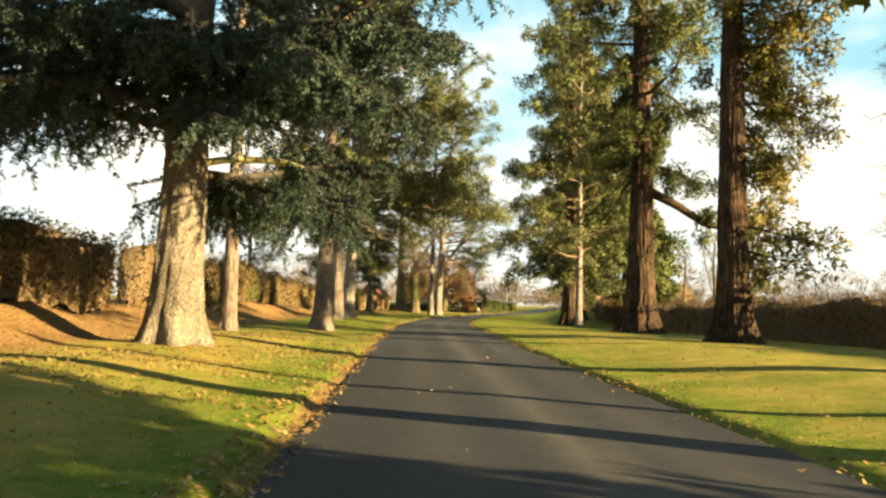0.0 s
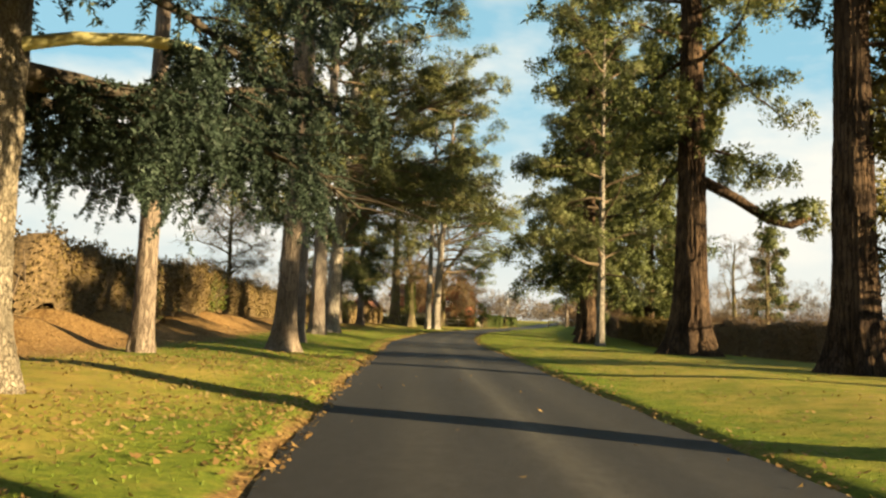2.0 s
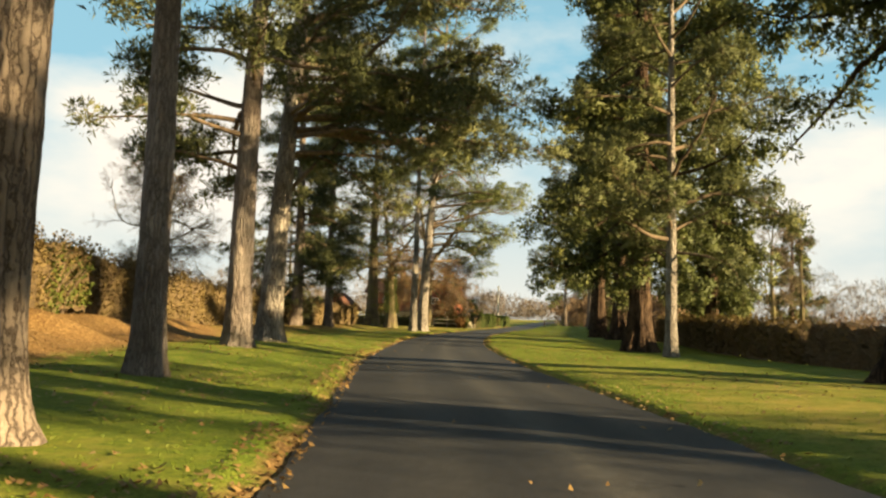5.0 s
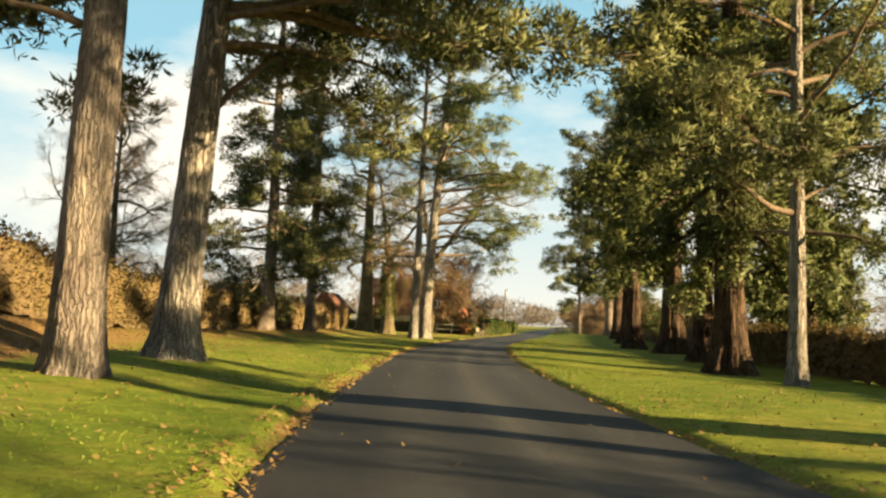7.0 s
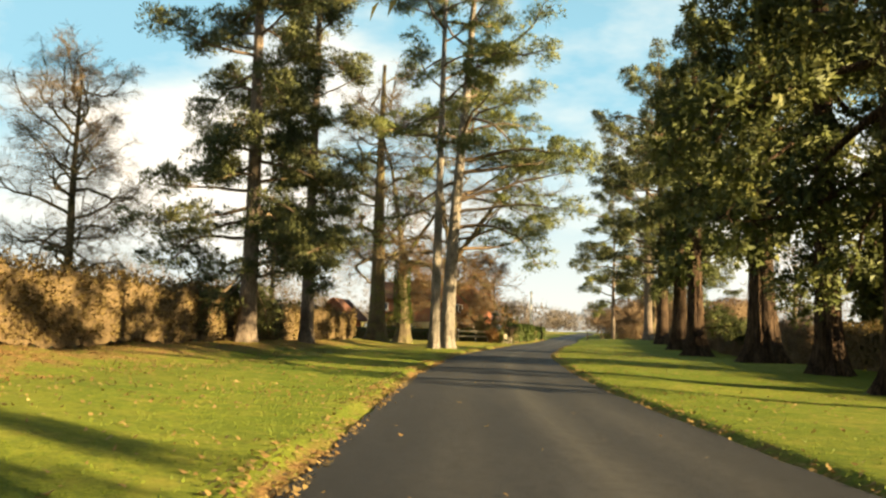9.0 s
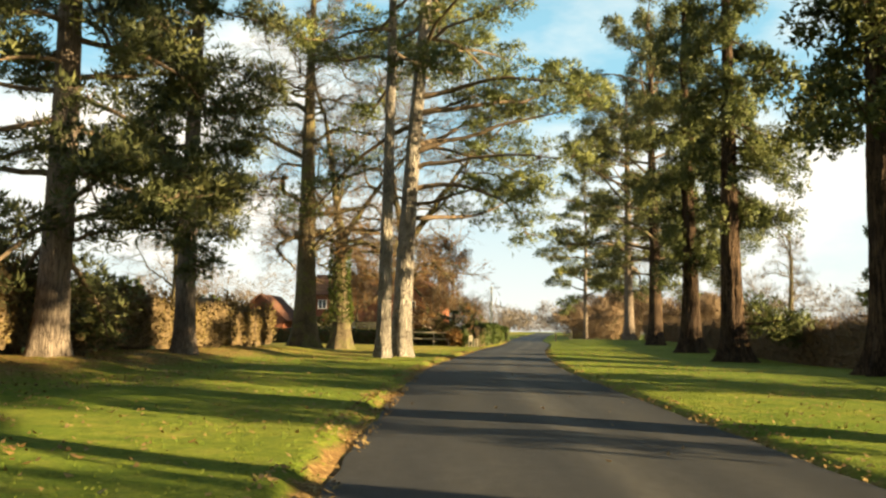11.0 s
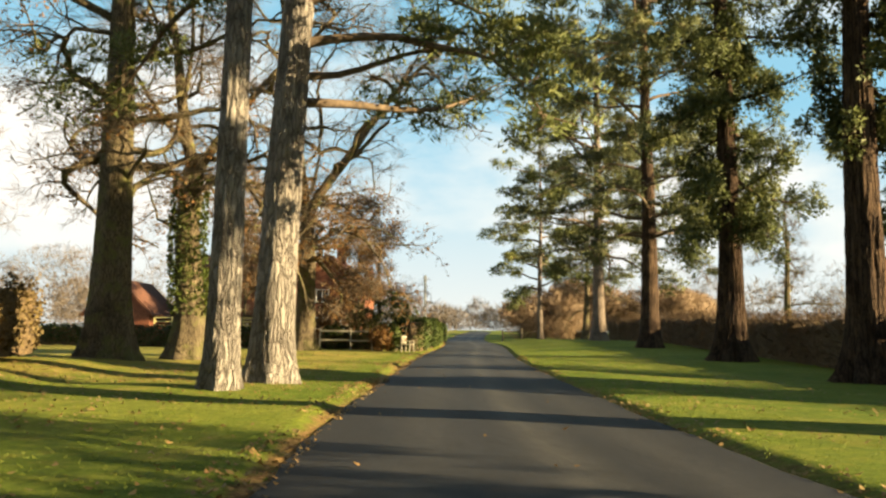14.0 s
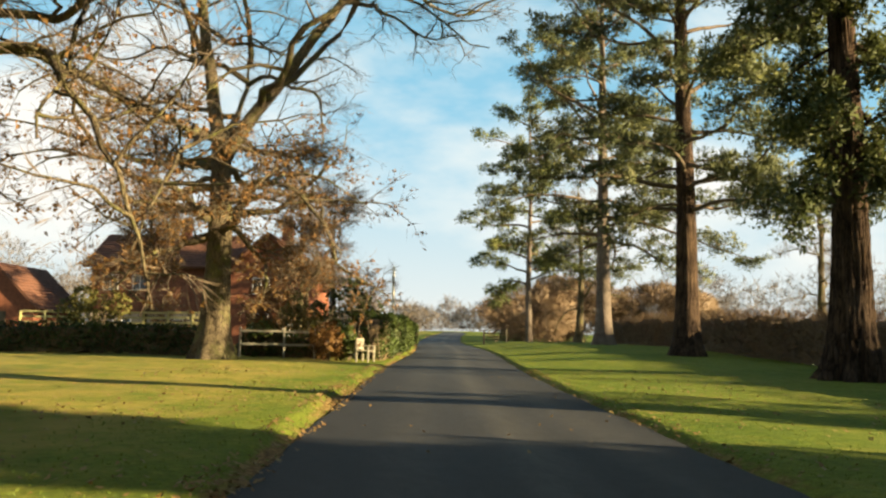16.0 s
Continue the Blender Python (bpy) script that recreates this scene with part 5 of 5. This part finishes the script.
shrub("garden_shrub", 2.6, 132.3, 0.7, 1.5, IVY, 93, "yellow-green garden shrub behind posts")
shrub("garden_shrub", 5.75, 131.3, 0.5, 1.3, IVY, 94, "bright green garden shrub", dens=1.6)
shrub("holly_bush", 6.9, 144.3, 2.0, 3.6, IVY, 95, "large rounded evergreen above the garden hedge", size=0.2, wide=0.1)
shrub("copper_bush", 3.2, 142.3, 1.7, 3.0, RUST_LEAF, 96, "copper-leaved shrub before the house", size=0.2, wide=0.1)
shrub("copper_bush", -4.6, 138.2, 1.6, 2.6, BRONZE_LEAF, 97, "bronze shrub behind the fence", size=0.18, wide=0.09)
shrub("rhododendron_bush", -14.0, 106.0, 2.2, 3.2, IVY, 98, "sunlit green laurel at the hedge gap", size=0.2, wide=0.1)
shrub("rhododendron_bush", -11.8, 117.5, 1.8, 2.9, IVY, 99, "ivy-covered stump at the hedge end", size=0.2, wide=0.1)
for i, (sx, sy, sr, sh) in enumerate(((31, 186, 5, 5.5), (39, 192, 6, 7), (47, 188, 6, 6.5), (41, 212, 7, 8), (54, 200, 7, 7))):
    shrub("thicket", sx, sy, sr, sh, THORN_LEAF, 110 + i, "russet winter thicket at the bend", size=0.9, wide=0.045, dens=0.22, category="thicket")
bare_tree(4.1, 136.8, 0.25, 7.0, 1.2, 3.2, 103, "young beech holding rusty leaves", limbs=14, twigs=0.7, name="beech_tree", leaves=0.3, el=0.7, fine=3)
bare_tree(-2.8, 139.8, 0.25, 7.5, 1.4, 3.4, 104, "young beech holding brown leaves", limbs=14, twigs=0.7, name="beech_tree", leaves=0.25, el=0.7, fine=3)
bare_tree(6.5, 146.0, 0.4, 9.0, 2.0, 5.0, 101, "bare young birch in the garden", limbs=12, twigs=0.7, name="birch_tree", el=0.8)
bare_tree(-16.0, 128.0, 0.6, 12.0, 2.0, 7.0, 102, "bare tree behind the garden hedge", limbs=12, twigs=0.7)

# telegraph pole and field gate
pole = thing("telegraph_pole", 14.8, 178.0, float(land(14.8, 178.0)), "pale slender telegraph pole by the hedge", "pole")
bm = bmesh.new()
bmesh.ops.create_cone(bm, segments=12, radius1=0.17, radius2=0.12, depth=7.4, cap_ends=True)
bmesh.ops.translate(bm, vec=(0, 0, 3.5), verts=bm.verts)
part("shaft", bm, POLE_WOOD, pole)
part("crossarm", box_bm((0.7, 0.09, 0.09), (0, 0, 6.9)), POLE_WOOD, pole)
rail_fence("field_gate", [(22.4, 172.4), (24.3, 171.6)], 1.25, (0.3, 0.6, 0.9, 1.15), DARK_WOOD, "dark wooden field gate beside the drive", 0.16)


# ---- fallen leaves and grass ----
def scatter_leaves():
    rng = np.random.default_rng(201)
    sets = []
    for count, s0, s1, y0, y1 in ((9000, -2.85, -2.2, 1, 128), (2500, 2.3, 2.75, 1, 125), (15000, -12.5, -7.5, 2, 112), (8500, -8, -2.6, 2, 125), (6000, 2.6, 9, 2, 125), (220, -2.2, 2.2, 2, 125), (4500, -7, -2.6, 10, 34)):
        y = rng.uniform(y0, y1, count)
        s = rng.uniform(s0, s1, count)
        keep = np.sin(y * 1.7 + s) + np.sin(y * 0.53 - s * 0.8 + 1) + rng.uniform(-1, 1.6, count) > -0.2
        sets.append(np.stack([y[keep], s[keep]], -1))
    q = np.concatenate(sets)
    x = road_x(q[:, 0]) + q[:, 1]
    onroad = np.abs(q[:, 1]) < HALF
    z = np.where(onroad, road_z(q[:, 0]) - 0.012 * np.abs(q[:, 1]) + 0.014, land(x, q[:, 0])) + rng.uniform(0.006, 0.035, len(x))
    a = rng.uniform(0, 6.28, len(x))
    d = np.stack([np.cos(a), np.sin(a), rng.uniform(-0.15, 0.3, len(x))], -1)
    side = np.stack([-np.sin(a), np.cos(a), rng.uniform(-0.45, 0.45, len(x))], -1)
    p = np.stack([x, q[:, 0], z], -1)
    ln, w = rng.uniform(0.018, 0.05, (len(x), 1)), rng.uniform(0.012, 0.032, (len(x), 1))
    lift = np.array([0, 0, 1]) * rng.uniform(0.004, 0.03, (len(x), 1))
    v = np.stack([p - d * ln, p + side * w - lift * 0.3, p + d * ln + lift, p - side * w], 1).reshape(-1, 3)
    ob = np_part("fallen_leaves", v, np.arange(len(v)).reshape(-1, 4), LITTER, kind="stuff")
    tagged(ob, "curled brown leaves strewn over grass and drive edge", "leaves")


def scatter_grass():
    rng = np.random.default_rng(202)
    sets = []
    for count, s0, s1 in ((11000, -5.0, -2.38), (8000, 2.38, 4.4)):
        sets.append(np.stack([rng.uniform(1, 126, count), rng.uniform(s0, s1, count)], -1))
    q = np.concatenate(sets)
    x = road_x(q[:, 0]) + q[:, 1]
    z = land(x, q[:, 0]) - 0.006
    v, f = sprays(np.stack([x, q[:, 0], z], -1), np.tile([0, 0, 1.0], (len(x), 1)), rng, 4, 0.034, 0.009, 0.9)
    ob = np_part("grass", v, f, BLADE, kind="stuff")
    tagged(ob, "short yellow-green winter grass", "grass")


scatter_leaves()
scatter_grass()
